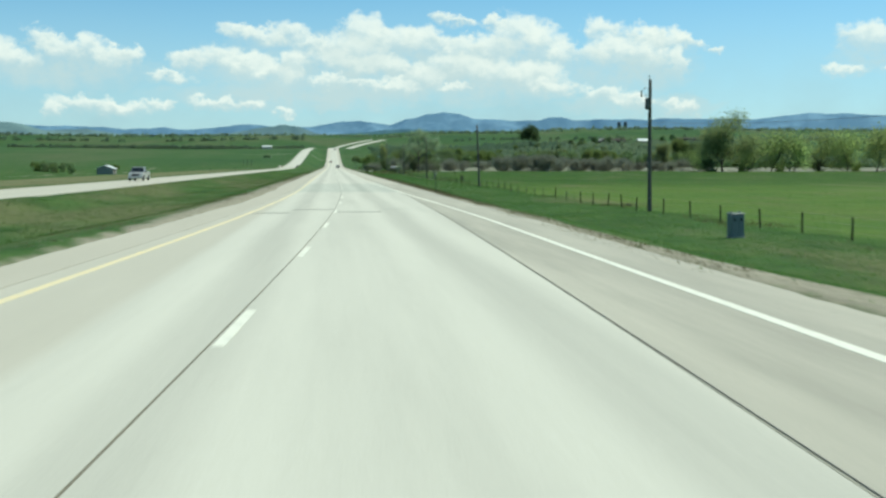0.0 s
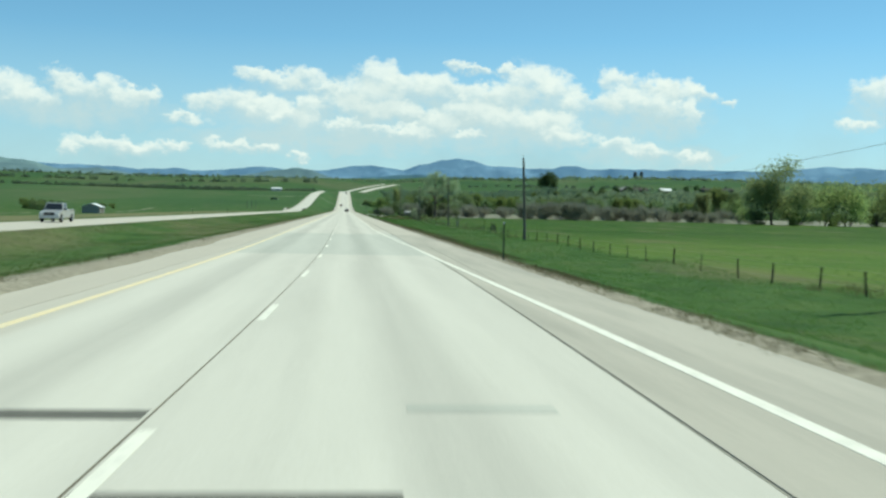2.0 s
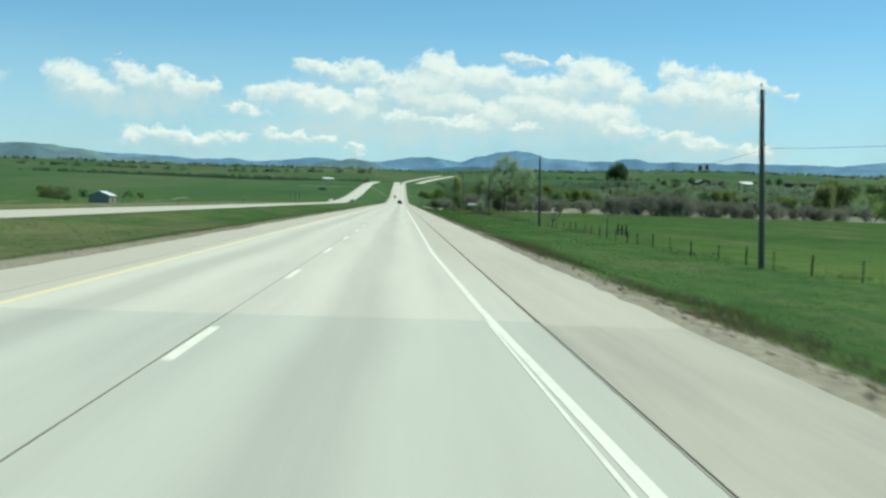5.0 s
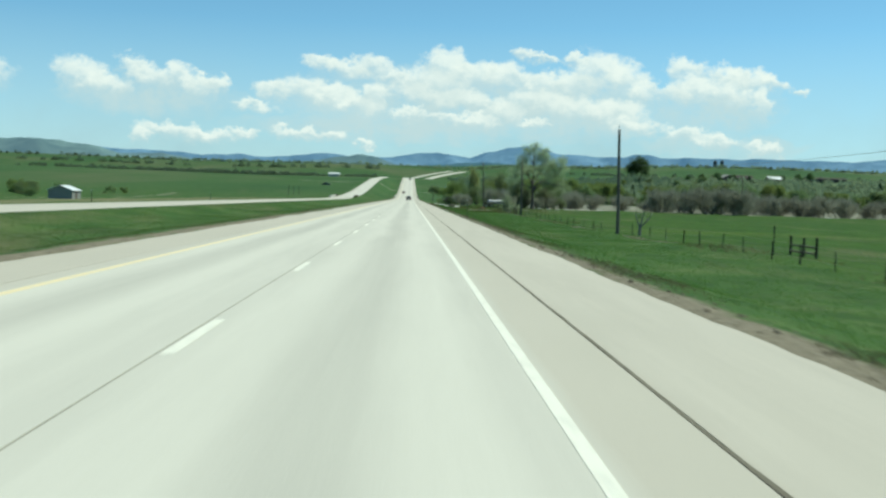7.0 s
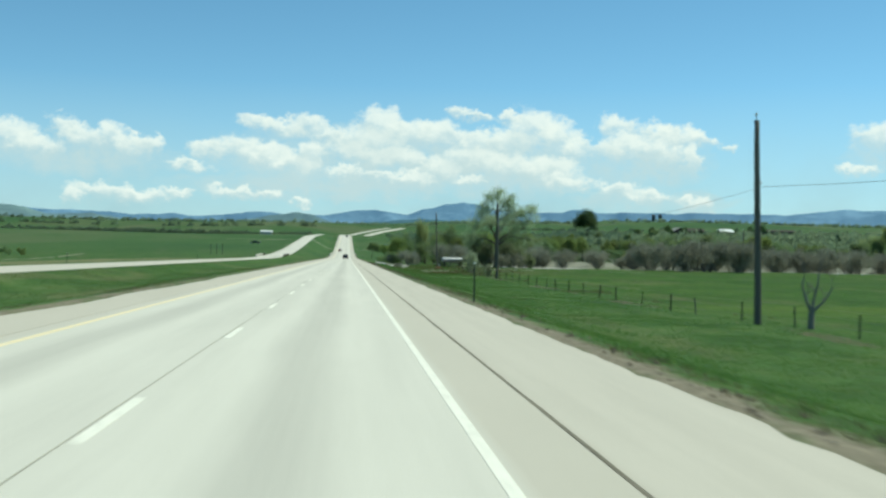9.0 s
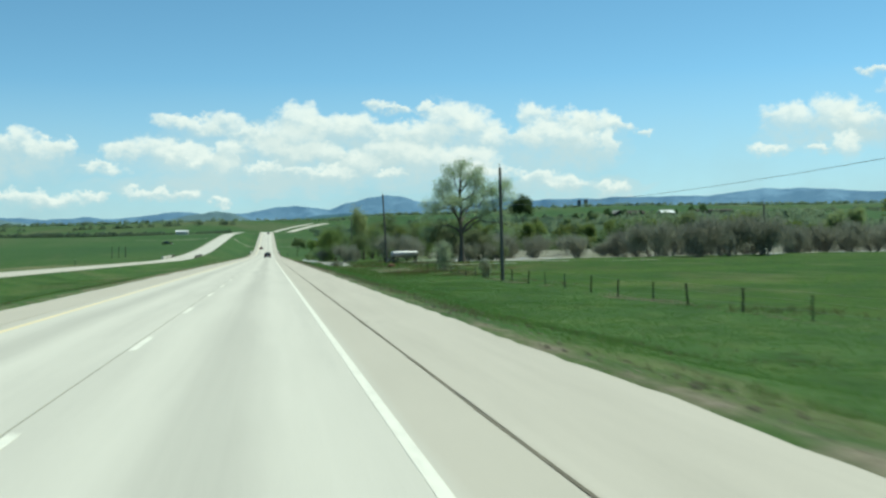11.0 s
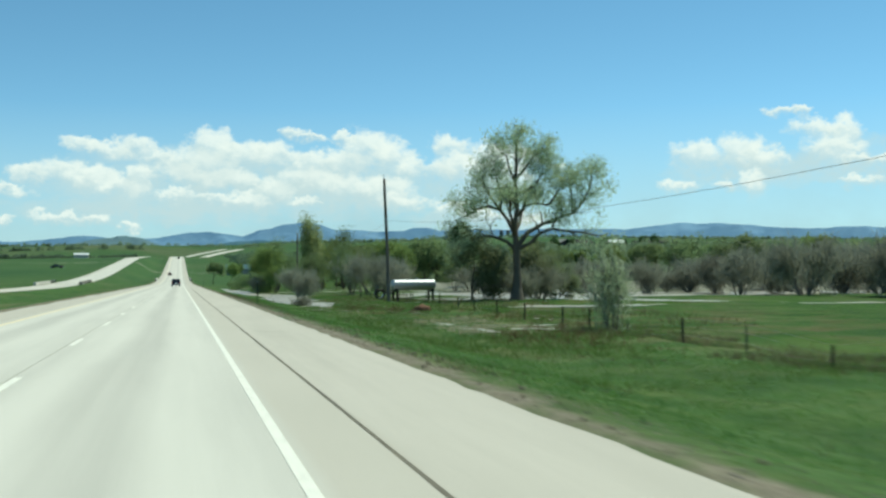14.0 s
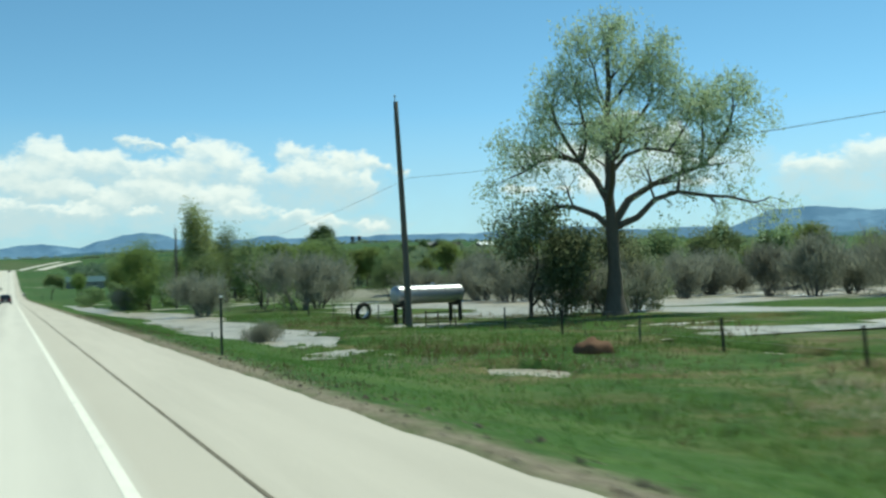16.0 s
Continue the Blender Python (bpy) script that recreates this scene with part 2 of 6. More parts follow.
M_SLOT = worn("grey asphalt fill", (0.11, 0.108, 0.095), (0.17, 0.165, 0.145), 4)
M_WHITE = paint_mat("worn white road paint", (0.75, 0.725, 0.63), (0.82, 0.795, 0.70), (0.58, 0.56, 0.49))
M_YELLOW = paint_mat("worn yellow road paint", (0.78, 0.62, 0.34), (0.74, 0.65, 0.44), (0.60, 0.58, 0.49))
M_POLE = worn("weathered pole wood", (0.085, 0.08, 0.07), (0.165, 0.155, 0.135), 2, stretch=(6, 6, 0.4))
M_STEEL = worn("dull galvanised steel", (0.42, 0.43, 0.44), (0.55, 0.56, 0.57), 3, 0.45, 0.8)
M_POST = worn("dark green steel post", (0.02, 0.03, 0.025), (0.05, 0.06, 0.045), 6, 0.6)
M_WOOD = worn("grey fence wood", (0.09, 0.075, 0.06), (0.18, 0.155, 0.125), 3, stretch=(4, 4, 0.6))
M_WIRE = worn("wire", (0.16, 0.16, 0.16), (0.26, 0.26, 0.26), 3, 0.5, 0.6)


def ground_mat():
    n = Nodes("grassland", 0.95)
    x, y = n.axis(0), n.axis(1)
    big = n.noise(0.012, 4, 0.55)
    mid = n.noise(0.16, 5, 0.65)
    fine = n.noise(2.2, 4, 0.7)
    verge = n.ramp(mid, (0.3, (0.036, 0.080, 0.019)), (0.55, (0.058, 0.116, 0.028)), (0.75, (0.110, 0.148, 0.054)))
    field = n.ramp(big, (0.35, (0.038, 0.094, 0.010)), (0.65, (0.064, 0.116, 0.014)))
    field = n.mix(n.span(mid, 0.4, 0.75, 0, 0.5), field, (0.030, 0.070, 0.010))
    swath = n.noise(0.05, 4, 0.55, (0.10, 1, 1))
    field = n.mix(n.span(swath, 0.42, 0.58, 0, 0.6), field, (0.026, 0.070, 0.010))
    field = n.mix(n.span(swath, 0.46, 0.34, 0, 0.5), field, (0.085, 0.125, 0.022))
    c = n.mix(n.span(n.math("ADD", x, n.math("MULTIPLY", mid, 6.0)), 21, 27), verge, field)
    clump = n.noise(0.30, 5, 0.65, (1, 0.55, 1))
    c = n.mix(n.span(clump, 0.50, 0.66, 0, 0.5), c, (0.020, 0.052, 0.010))
    c = n.mix(n.span(clump, 0.46, 0.34, 0, 0.4), c, (0.085, 0.125, 0.040))
    # the near meadow is paler and yellower
    c = n.mix(n.math("MULTIPLY", n.span(x, 19.5, 22), n.span(y, 95, 185, 0.75, 0.0)), c, n.ramp(n.noise(0.09, 5, 0.6, (0.4, 1, 1)), (0.35, (0.088, 0.158, 0.028)), (0.65, (0.135, 0.19, 0.040))))
    # a strip of dry grass beyond the opposite carriageway
    dry = n.math("MULTIPLY", n.math("MULTIPLY", n.span(x, -35, -38), n.span(x, -92, -80)), n.span(y, 480, 560, 1, 0))
    c = n.mix(n.math("MULTIPLY", dry, n.span(n.noise(0.07, 4, 0.6, (1, 0.3, 1)), 0.35, 0.6, 0.45, 0.9)), c, (0.21, 0.195, 0.11))
    # greyer green towards the far rise: distance haze put into the colour
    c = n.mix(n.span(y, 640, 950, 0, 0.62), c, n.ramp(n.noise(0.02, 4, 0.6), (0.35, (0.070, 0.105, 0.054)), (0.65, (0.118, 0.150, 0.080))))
    # straw-coloured dead growth in stripes
    straw = n.noise(0.10, 4, 0.6, (1.0, 0.25, 1))
    westward = n.math("MULTIPLY", n.span(x, -9, -12), n.span(y, 130, 300, 0.13, 0.0))
    c = n.mix(n.span(n.math("ADD", straw, westward), 0.54, 0.70, 0, 0.6), c, (0.16, 0.145, 0.078))
    tuft = n.noise(0.55, 4, 0.7, (1, 0.6, 1))
    c = n.mix(n.span(tuft, 0.50, 0.68, 0, 0.38), c, (0.10, 0.135, 0.035))
    c = n.mix(n.span(tuft, 0.46, 0.30, 0, 0.35), c, (0.012, 0.036, 0.006))
    # brown and rusty dead growth in the wet meadow
    wet = n.math("MULTIPLY", n.math("MULTIPLY", n.span(y, 318, 345), n.span(y, 420, 470, 1, 0)), n.math("MULTIPLY", n.span(x, 8, 12), n.span(x, 30, 45, 1, 0)))
    c = n.mix(n.math("MULTIPLY", wet, n.span(n.noise(0.22, 5, 0.65, (1, 1.6, 1)), 0.47, 0.62, 0, 0.7)), c, n.ramp(n.noise(0.4, 3, 0.6), (0.35, (0.10, 0.055, 0.028)), (0.6, (0.19, 0.165, 0.085))))
    # mud flats along the willows
    flat = n.math("MULTIPLY", n.math("MULTIPLY", n.span(y, 403, 411), n.span(y, 545, 590, 1, 0)), n.span(x, 34, 46))
    c = n.mix(n.math("MULTIPLY", flat, n.span(n.noise(0.12, 5, 0.65, (0.5, 2.0, 1)), 0.30, 0.46, 0, 0.95)), c, n.ramp(n.noise(0.5, 4, 0.6), (0.35, (0.185, 0.18, 0.135)), (0.65, (0.30, 0.29, 0.24))))
    # far slopes
    c = n.mix(n.span(y, 520, 800), c, n.ramp(n.noise(0.006, 5, 0.6, (1, 0.5, 1)), (0.35, (0.034, 0.082, 0.028)), (0.5, (0.052, 0.104, 0.032)), (0.66, (0.095, 0.118, 0.055))))
    # bare gravelly dirt beside the pavement
    off = n.math("MINIMUM", n.math("ABSOLUTE", n.math("SUBTRACT", n.math("ABSOLUTE", n.math("ADD", x, 2.1)), 6.9)), 100.0)
    edge = n.math("ADD", off, n.math("MULTIPLY", n.math("SUBTRACT", n.noise(0.5, 5, 0.7), 0.5), 1.9))
    dirt = n.ramp(n.noise(5, 4, 0.7), (0.3, (0.135, 0.117, 0.083)), (0.7, (0.26, 0.23, 0.17)))
    dirt = n.mix(n.span(y, 85, 130, 1, 0), dirt, n.ramp(n.noise(4, 4, 0.7), (0.3, (0.21, 0.19, 0.145)), (0.7, (0.36, 0.33, 0.26))))
    c = n.mix(n.math("MULTIPLY", n.span(n.math("ADD", edge, n.math("ADD", n.math("ADD", n.span(y, 195, 250, 0.08, 0.55), n.span(y, 255, 320, 0.0, -0.45)), n.span(y, 85, 150, -0.5, 0.0))), 0.2, 0.7, 1, 0), n.span(y, 700, 800, 1, 0)), c, dirt)
    c = n.mix(0.35, c, n.ramp(fine, (0.25, (0.22, 0.22, 0.22)), (0.75, (0.78, 0.78, 0.78))), "OVERLAY")
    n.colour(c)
    n.bump(n.math("ADD", fine, n.math("MULTIPLY", mid, 2.0)), 0.8, 0.12)
    return n.mat


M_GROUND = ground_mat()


# ---- the lie of the land ----
CURVE, TURN = 0.000473, 63.60


def bend(y):
    """How far the road swings aside of the straight ahead at y."""
    y = np.asarray(y, float)
    near = np.clip(TURN - y, 0, 140)
    out = -0.5 * CURVE * near ** 2 - np.clip(TURN - y - 140, 0, None) * CURVE * 140
    far = np.clip(y - 1500, 0, None)
    return out + np.minimum(0.00025 * far ** 2, 0.25 * far)


def climb(y, start, run, slope):
    u = np.clip(y - start, 0, None)
    return np.where(u < run, 0.5 * slope / run * u ** 2, slope * (u - run / 2))


def crest(y):
    """The climb to the crest, the dip behind it and the next rise."""
    return (climb(np.minimum(y, 1330), 620, 300, 0.040) + 0.002 * np.clip(y - 1330, 0, 420) + 0.070 * np.clip(y - 1750, 0, 480) + 0.030 * np.clip(y - 2230, 0, None))


def grade(y):
    """Height of the pavement at y."""
    y = np.minimum(np.asarray(y, float), 3400)
    return 0.5 * 7.02e-5 * np.clip(TURN - y, 0, 140) ** 2 + crest(y)


def grade_west(y):
    """Height of the opposite carriageway, which climbs sooner."""
    y = np.minimum(np.asarray(y, float), 3400)
    up = climb(np.minimum(y, 1330), 500, 250, 0.040)
    return 0.5 * 7.02e-5 * np.clip(TURN - y, 0, 140) ** 2 + up + (crest(y) - up) * np.clip((y - 1000) / 330, 0, 1)


def ripple(x, y, s, seed):
    """Cheap smooth noise, about -1 to 1."""
    r = np.random.RandomState(seed)
    v = 0
    for k in range(6):
        a, p, q = r.uniform(0, 6.28), r.uniform(0, 6.28), r.uniform(0.6, 1.9)
        v = v + np.sin((x * np.cos(a) + y * np.sin(a)) * q / s + p + 1.7 * np.sin((y * np.cos(a) - x * np.sin(a)) * 0.7 / s))
    return v / 3.2


def ease(v, lo, hi):
    u = np.clip((np.asarray(v, float) - lo) / (hi - lo), 0, 1)
    return u * u * (3 - 2 * u)


def widen(y):
    """How much wider the right shoulder is at first."""
    return np.interp(y, (-60, -18, 2, 25, 50, 80), (2.0, 1.2, 0.9, 0.4, 0.12, 0.0))


# shallow hollows where flood water stands: x, y and half widths
BASINS = ((10.2, 490, 2.3, 62), (12.2, 425, 3.6, 36), (11.2, 393, 2.6, 18), (12.9, 366.5, 1.5, 4.4), (21.8, 393.5, 3.4, 2.8), (30.0, 383.2, 6.5, 1.3),
          (38.5, 377.0, 4.5, 1.8), (22.0, 364.0, 0.9, 9.0), (20.3, 336, 0.7, 7), (18.9, 323, 0.6, 5), (14.7, 350.0, 0.75, 7.0), (17.4, 346.5, 1.6, 1.2))


def land(x, y):
    """Height of the ground."""
    x, y = np.asarray(x, float), np.asarray(y, float)
    u = x - bend(y)
    side = ease(-u, 9, 23.4)
    g = grade(y) * (1 - side) + grade_west(y) * side
    low = -1.22 + 0.14 * ease(y, 230, 310) + 0.48 * ease(y, 315, 385)
    fall = (u - widen(y) - 4.8) / (6.2 - 1.7 * ease(y, 330, 360))
    right = (0.45 * ease(fall, 0, 1) + 0.55 * np.clip(fall, 0, 1)) * low
    median = -0.7 * ease(-u, 9, 14) * (1 - ease(-u, 18, 23.4))
    left = -0.6 * ease(-u, 32.5, 46) - 1.5 * ease(-u, 52, 92) * (1 - ease(y, 560, 760))
    bumps = (0.10 * ripple(x, y, 5, 1) + 0.035 * ripple(x, y * 0.8, 1.1, 51)) * (ease(u, 5, 9) + ease(-u, 9, 12) * (1 - ease(-u, 21, 23.4)) + ease(-u, 33, 37))
    far = ease(np.hypot(x, y - 200), 500, 1500) * 4.0 * ripple(x, y, 240, 5) * ease(np.abs(u + 16), 25, 200)
    hill = 10.5 * ease(x, 110, 290) * ease(y, 740, 1010) + 9.0 * ease(x, 300, 700) * ease(y, 1400, 2500)
    # the flooded ditch and meadow
    ragged = 0.5 * ripple(x * 1.3, y * 0.8, 1.6, 31) + 0.45 * ripple(x, y * 0.7, 0.6, 32) + 0.35 * ripple(x, y, 0.25, 33)
    pond = 0
    for px, py, rx, ry in BASINS:
        pond = np.maximum(pond, np.clip(1.0 - ((u - px) / rx) ** 2 - ((y - py) / ry) ** 2 + (0.6 if ry > 15 else 1.0) * ragged, 0, 0.7))
    ditch = -0.95 * pond
    wet = np.clip(ripple(x, y * 2.6, 8, 9) - 0.25, 0, 1) * 0.7 * ease(u, 22, 27) * ease(y, 402, 412) * (1 - ease(y, 560, 600)) * (1 - ease(x, 60, 80))
    river = -0.75 * ease(x, 30, 42) * ease(y, 408 - 0.05 * x, 418 - 0.05 * x) * (1 - ease(y, 440, 458)) * (0.7 + 0.5 * ripple(x, y * 3, 16, 4))
    bank = 1.1 * ease(x, 36, 52) * ease(y, 436, 520) * (1 - ease(y, 640, 800))
    under = -0.35 * ((u > -8.3 + 0.45 * (1 - ease(y, 30, 80))) & (u < 4.05 + widen(y))) - 0.03 * ((u >= 4.05 + widen(y)) & (u < 4.62 + widen(y))) - 0.35 * ((u > -31.9) & (u < -23.8))
    return g + right + median + left + bumps + far + hill + ditch - wet + river + bank + under


def mesh_object(name, verts, faces, mat, parent=None, smooth=False):
    me = bpy.data.meshes.new(name)
    me.from_pydata(verts, [], faces)
    me.materials.append(mat)
    if smooth:
        me.shade_smooth()
    ob = new(name, me)
    ob.parent = parent
    return ob


def steps(*runs):
    return np.unique(np.concatenate([np.arange(a, b, s) for a, b, s in runs]))


def grid(name, xs, ys, height, mat):
    X, Y = np.meshgrid(xs, ys)
    Z = height(X, Y)
    w, h = len(xs), len(ys)
    i = (np.arange(h - 1)[:, None] * w + np.arange(w - 1)).ravel()
    me = bpy.data.meshes.new(name)
    me.from_pydata(np.stack([X, Y, Z], -1).reshape(-1, 3).tolist(), [], np.stack([i, i + 1, i + 1 + w, i + w], -1).tolist())
    me.materials.append(mat)
    me.shade_smooth()
    return new(name, me)


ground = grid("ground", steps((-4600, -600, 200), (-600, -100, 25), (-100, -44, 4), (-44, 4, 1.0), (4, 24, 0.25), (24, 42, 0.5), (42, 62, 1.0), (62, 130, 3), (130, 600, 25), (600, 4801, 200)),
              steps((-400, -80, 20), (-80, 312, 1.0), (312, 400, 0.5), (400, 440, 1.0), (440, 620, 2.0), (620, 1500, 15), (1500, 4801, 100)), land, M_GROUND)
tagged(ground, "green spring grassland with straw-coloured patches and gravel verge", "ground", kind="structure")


# ---- pavement ----
def strip(name, x0, x1, ys, mat, parent, lift=0.0, depth=0.25, label="", level=None):
    """A slab along the road between two offsets (numbers or functions of y)."""
    f0, f1 = (x0 if callable(x0) else lambda y: x0 + 0 * y), (x1 if callable(x1) else lambda y: x1 + 0 * y)
    b, g = bend(ys), (level or grade)(ys) + lift
    a, c = b + f0(ys), b + f1(ys)
    verts, faces = [], []
    for i in range(len(ys)):
        verts += [(a[i], ys[i], g[i] - depth), (a[i], ys[i], g[i]), (c[i], ys[i], g[i]), (c[i], ys[i], g[i] - depth)]
        if i:
            k, j = 4 * i, 4 * i - 4
            faces += [(j, k, k + 1, j + 1), (j + 1, k + 1, k + 2, j + 2), (j + 2, k + 2, k + 3, j + 3)]
    n = 4 * len(ys) - 4
    faces += [(0, 1, 2, 3), (n + 3, n + 2, n + 1, n)]
    ob = mesh_object(name, verts, faces, mat, parent)
    if label:
        ob["label"] = label
    return ob


def long_steps(a, b):
    return steps((a, min(b, 640), 5), (max(a, 640), b + 0.1, 20)) if b > 640 else steps((a, b + 0.01, 5))


road = tagged(new("road"), "pale concrete two-lane carriageway with shoulders", "road", kind="structure")
ALL = long_steps(-150, 2150)
EARLY, OLD, NEW = steps((-150, 46.1, 2)), steps((46, 84.1, 2)), long_steps(84, 2150)
VERGE = steps((-150, 440, 0.8), (440, 640, 5), (640, 2150.1, 20))
edge_r = lambda y: 4.5 + widen(y) + (0.06 - 0.035 * ease(y, 120, 200)) * ripple(y, 0 * y, 3, 3) + 0.05 * ripple(y, 0 * y, 0.5, 4)
edge_l = lambda y: -8.4 + 0.45 * (1 - ease(y, 30, 80)) + 0.14 * ripple(y, 0 * y, 4, 7) + 0.05 * ripple(y, 0 * y, 0.5, 8)
for ys, mat in ((EARLY, M_LANE), (OLD, M_LANE_OLD), (NEW, M_LANE)):
    strip("lane_slab", -6.535, -2.39, ys, mat, road)
    strip("lane_slab", -2.36, 2.289, ys, mat, road)
strip("shoulder_slab", edge_l, -6.565, VERGE, M_SHOULDER, road)
strip("shoulder_slab", 2.341, edge_r, VERGE[VERGE < 84.1], M_SHOULDER_OLD, road)
strip("shoulder_slab", 2.341, edge_r, VERGE[VERGE > 83.0], M_SHOULDER, road)
for x, w, ys, mat in ((-6.55, 0.018, ALL, M_TAR), (-2.375, 0.014, EARLY, M_TAR), (-2.375, 0.014, OLD, M_TAR), (-2.375, 0.02, NEW, M_JOINT), (2.315, 0.010, EARLY, M_JOINT), (2.315, 0.013, OLD, M_JOINT)):
    strip("joint", x - w, x + w, ys, mat, road, -0.006, 0.2)

wobble = lambda y: 2.315 + 0.010 * ripple(y, 0 * y, 1.5, 41) + 0.012 * ripple(y, 0 * y, 9, 42)
LATE = steps((84, 440, 0.4), (440, 640, 5), (640, 2150.1, 20))
strip("joint", lambda y: 0.71 + wobble(y) - 0.007, lambda y: 0.71 + wobble(y) + 0.007, steps((30, 58, 0.4)), M_TAR, road, 0.003, 0.2)
strip("joint", lambda y: wobble(y) - 0.022 - 0.008 * ripple(y, 0 * y, 0.8, 43), lambda y: wobble(y) + 0.022 + 0.008 * ripple(y, 0 * y, 0.7, 44), LATE, M_TAR, road, 0.003, 0.2)

west = tagged(new("road_opposite"), "pale concrete carriageway beyond the grass median", "road", kind="structure")
strip("lane_slab", -27.2, -23.6, ALL, M_LANE, west, level=grade_west)
strip("lane_slab", -30.7, -27.23, ALL, M_LANE, west, level=grade_west)
strip("shoulder_slab", -32.1, -30.73, ALL, M_SHOULDER, west, level=grade_west)

marks = tagged(new("road_marking"), "worn white and yellow painted road lines", "road marking", kind="structure")
taper = lambda y: np.interp(y, (-150, -60, -21, 0, 20, 30, 42, 50, 55, 65, 73, 86, 105, 160), (6.2, 5.2, 4.15, 3.73, 3.12, 2.79, 2.42, 2.29, 2.22, 2.0, 1.85, 1.56, 1.32, 1.345))
ghost = lambda y: taper(y) - np.interp(y, (58, 68, 86), (0.22, 0.20, 0.06))
strip("edge_line", lambda y: ghost(y) - 0.022, lambda y: ghost(y) + 0.022, steps((60, 84.1, 2)), M_WHITE, marks, 0.004, 0.004, "older thin edge line half worn away")
broad = lambda y: 0.06 + 0.035 * (1 - ease(y, 46, 66))
strip("edge_line", lambda y: taper(y) - broad(y), lambda y: taper(y) + broad(y), steps((-150, 160, 2), (160, 640, 5), (640, 2150.1, 20)), M_WHITE, marks, 0.004, 0.004)
strip("edge_line", -6.04, -5.86, ALL, M_YELLOW, marks, 0.004, 0.004, "faded yellow edge line")
for k in range(-12, 80):
    y0 = 6.08 + 12.19 * k
    strip("lane_dash", -2.33, -2.20, np.array([y0, y0 + 1.5, y0 + 3.05]), M_WHITE, marks, 0.004, 0.004)


# ---- mountains ----
def ridge(name, r, a0, a1, profile, base, mat, seed, label):
    az = np.radians(np.arange(a0, a1, 0.12))
    top = profile(np.degrees(az))
    verts, faces, rows = [], [], 9
    for i, (a, e) in enumerate(zip(az, top)):
        for k in range(rows):
            u = k / (rows - 1)
            rr = r - 500 * (1 - u) + 60 * ripple(np.degrees(a) * 9, k * 1.0, 4, seed + 3)
            z0, z1 = base, r * math.tan(radians(e)) + 1.65
            z = z0 + (z1 - z0) * (u ** 1.3) + (0 if k in (0, rows - 1) else 9 * ripple(np.degrees(a) * 20, k * 7.0, 5, seed))
            verts.append((rr * math.sin(a), 200 + rr * math.cos(a), z))
        if i:
            for k in range(rows - 1):
                j = i * rows + k
                faces.append((j - rows, j, j + 1, j + 1 - rows))
    ob = mesh_object(name, verts, faces, mat, smooth=True)
    return tagged(ob, label, "mountain", kind="structure")


def knots(*p):
    a, e = zip(*p)
    return lambda q: np.interp(q, a, e) + 0.022 * ripple(q, 0 * q, 0.30, 21) + 0.010 * ripple(q, 0 * q, 0.07, 22)


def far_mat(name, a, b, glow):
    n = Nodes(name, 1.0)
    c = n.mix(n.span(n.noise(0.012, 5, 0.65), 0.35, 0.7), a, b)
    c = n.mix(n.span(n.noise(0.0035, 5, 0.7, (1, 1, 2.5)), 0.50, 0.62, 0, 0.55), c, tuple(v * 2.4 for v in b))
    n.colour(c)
    # the slope glows faintly, in place of the blue air before it
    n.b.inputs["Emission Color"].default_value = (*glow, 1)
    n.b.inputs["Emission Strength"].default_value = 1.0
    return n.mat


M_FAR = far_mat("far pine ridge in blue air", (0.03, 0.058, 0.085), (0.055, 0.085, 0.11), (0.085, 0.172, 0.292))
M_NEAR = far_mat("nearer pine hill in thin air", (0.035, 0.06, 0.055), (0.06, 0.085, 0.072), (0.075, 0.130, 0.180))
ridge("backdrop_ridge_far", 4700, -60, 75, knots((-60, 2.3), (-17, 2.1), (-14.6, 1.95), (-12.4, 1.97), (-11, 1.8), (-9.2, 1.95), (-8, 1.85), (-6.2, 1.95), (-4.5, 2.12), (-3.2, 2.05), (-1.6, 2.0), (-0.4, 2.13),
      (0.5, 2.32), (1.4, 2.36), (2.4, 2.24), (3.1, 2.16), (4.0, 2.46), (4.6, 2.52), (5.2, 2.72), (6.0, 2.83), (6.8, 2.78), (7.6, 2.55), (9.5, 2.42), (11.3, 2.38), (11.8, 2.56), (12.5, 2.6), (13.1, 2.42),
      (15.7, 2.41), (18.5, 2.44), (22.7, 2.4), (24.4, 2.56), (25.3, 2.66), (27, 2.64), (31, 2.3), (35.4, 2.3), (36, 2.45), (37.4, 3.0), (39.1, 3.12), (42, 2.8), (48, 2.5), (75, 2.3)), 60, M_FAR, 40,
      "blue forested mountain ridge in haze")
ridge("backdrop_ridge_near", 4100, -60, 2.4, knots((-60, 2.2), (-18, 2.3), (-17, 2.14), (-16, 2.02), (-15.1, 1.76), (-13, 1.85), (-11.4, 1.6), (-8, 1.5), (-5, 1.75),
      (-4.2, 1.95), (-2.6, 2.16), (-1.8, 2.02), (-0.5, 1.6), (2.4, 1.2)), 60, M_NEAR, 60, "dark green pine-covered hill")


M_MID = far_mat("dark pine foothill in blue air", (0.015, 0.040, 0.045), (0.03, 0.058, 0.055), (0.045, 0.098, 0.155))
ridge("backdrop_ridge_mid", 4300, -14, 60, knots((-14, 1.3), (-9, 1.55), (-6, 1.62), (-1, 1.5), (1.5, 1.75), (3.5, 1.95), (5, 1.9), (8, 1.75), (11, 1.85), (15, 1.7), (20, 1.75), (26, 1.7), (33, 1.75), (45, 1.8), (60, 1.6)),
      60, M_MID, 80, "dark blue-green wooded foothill")


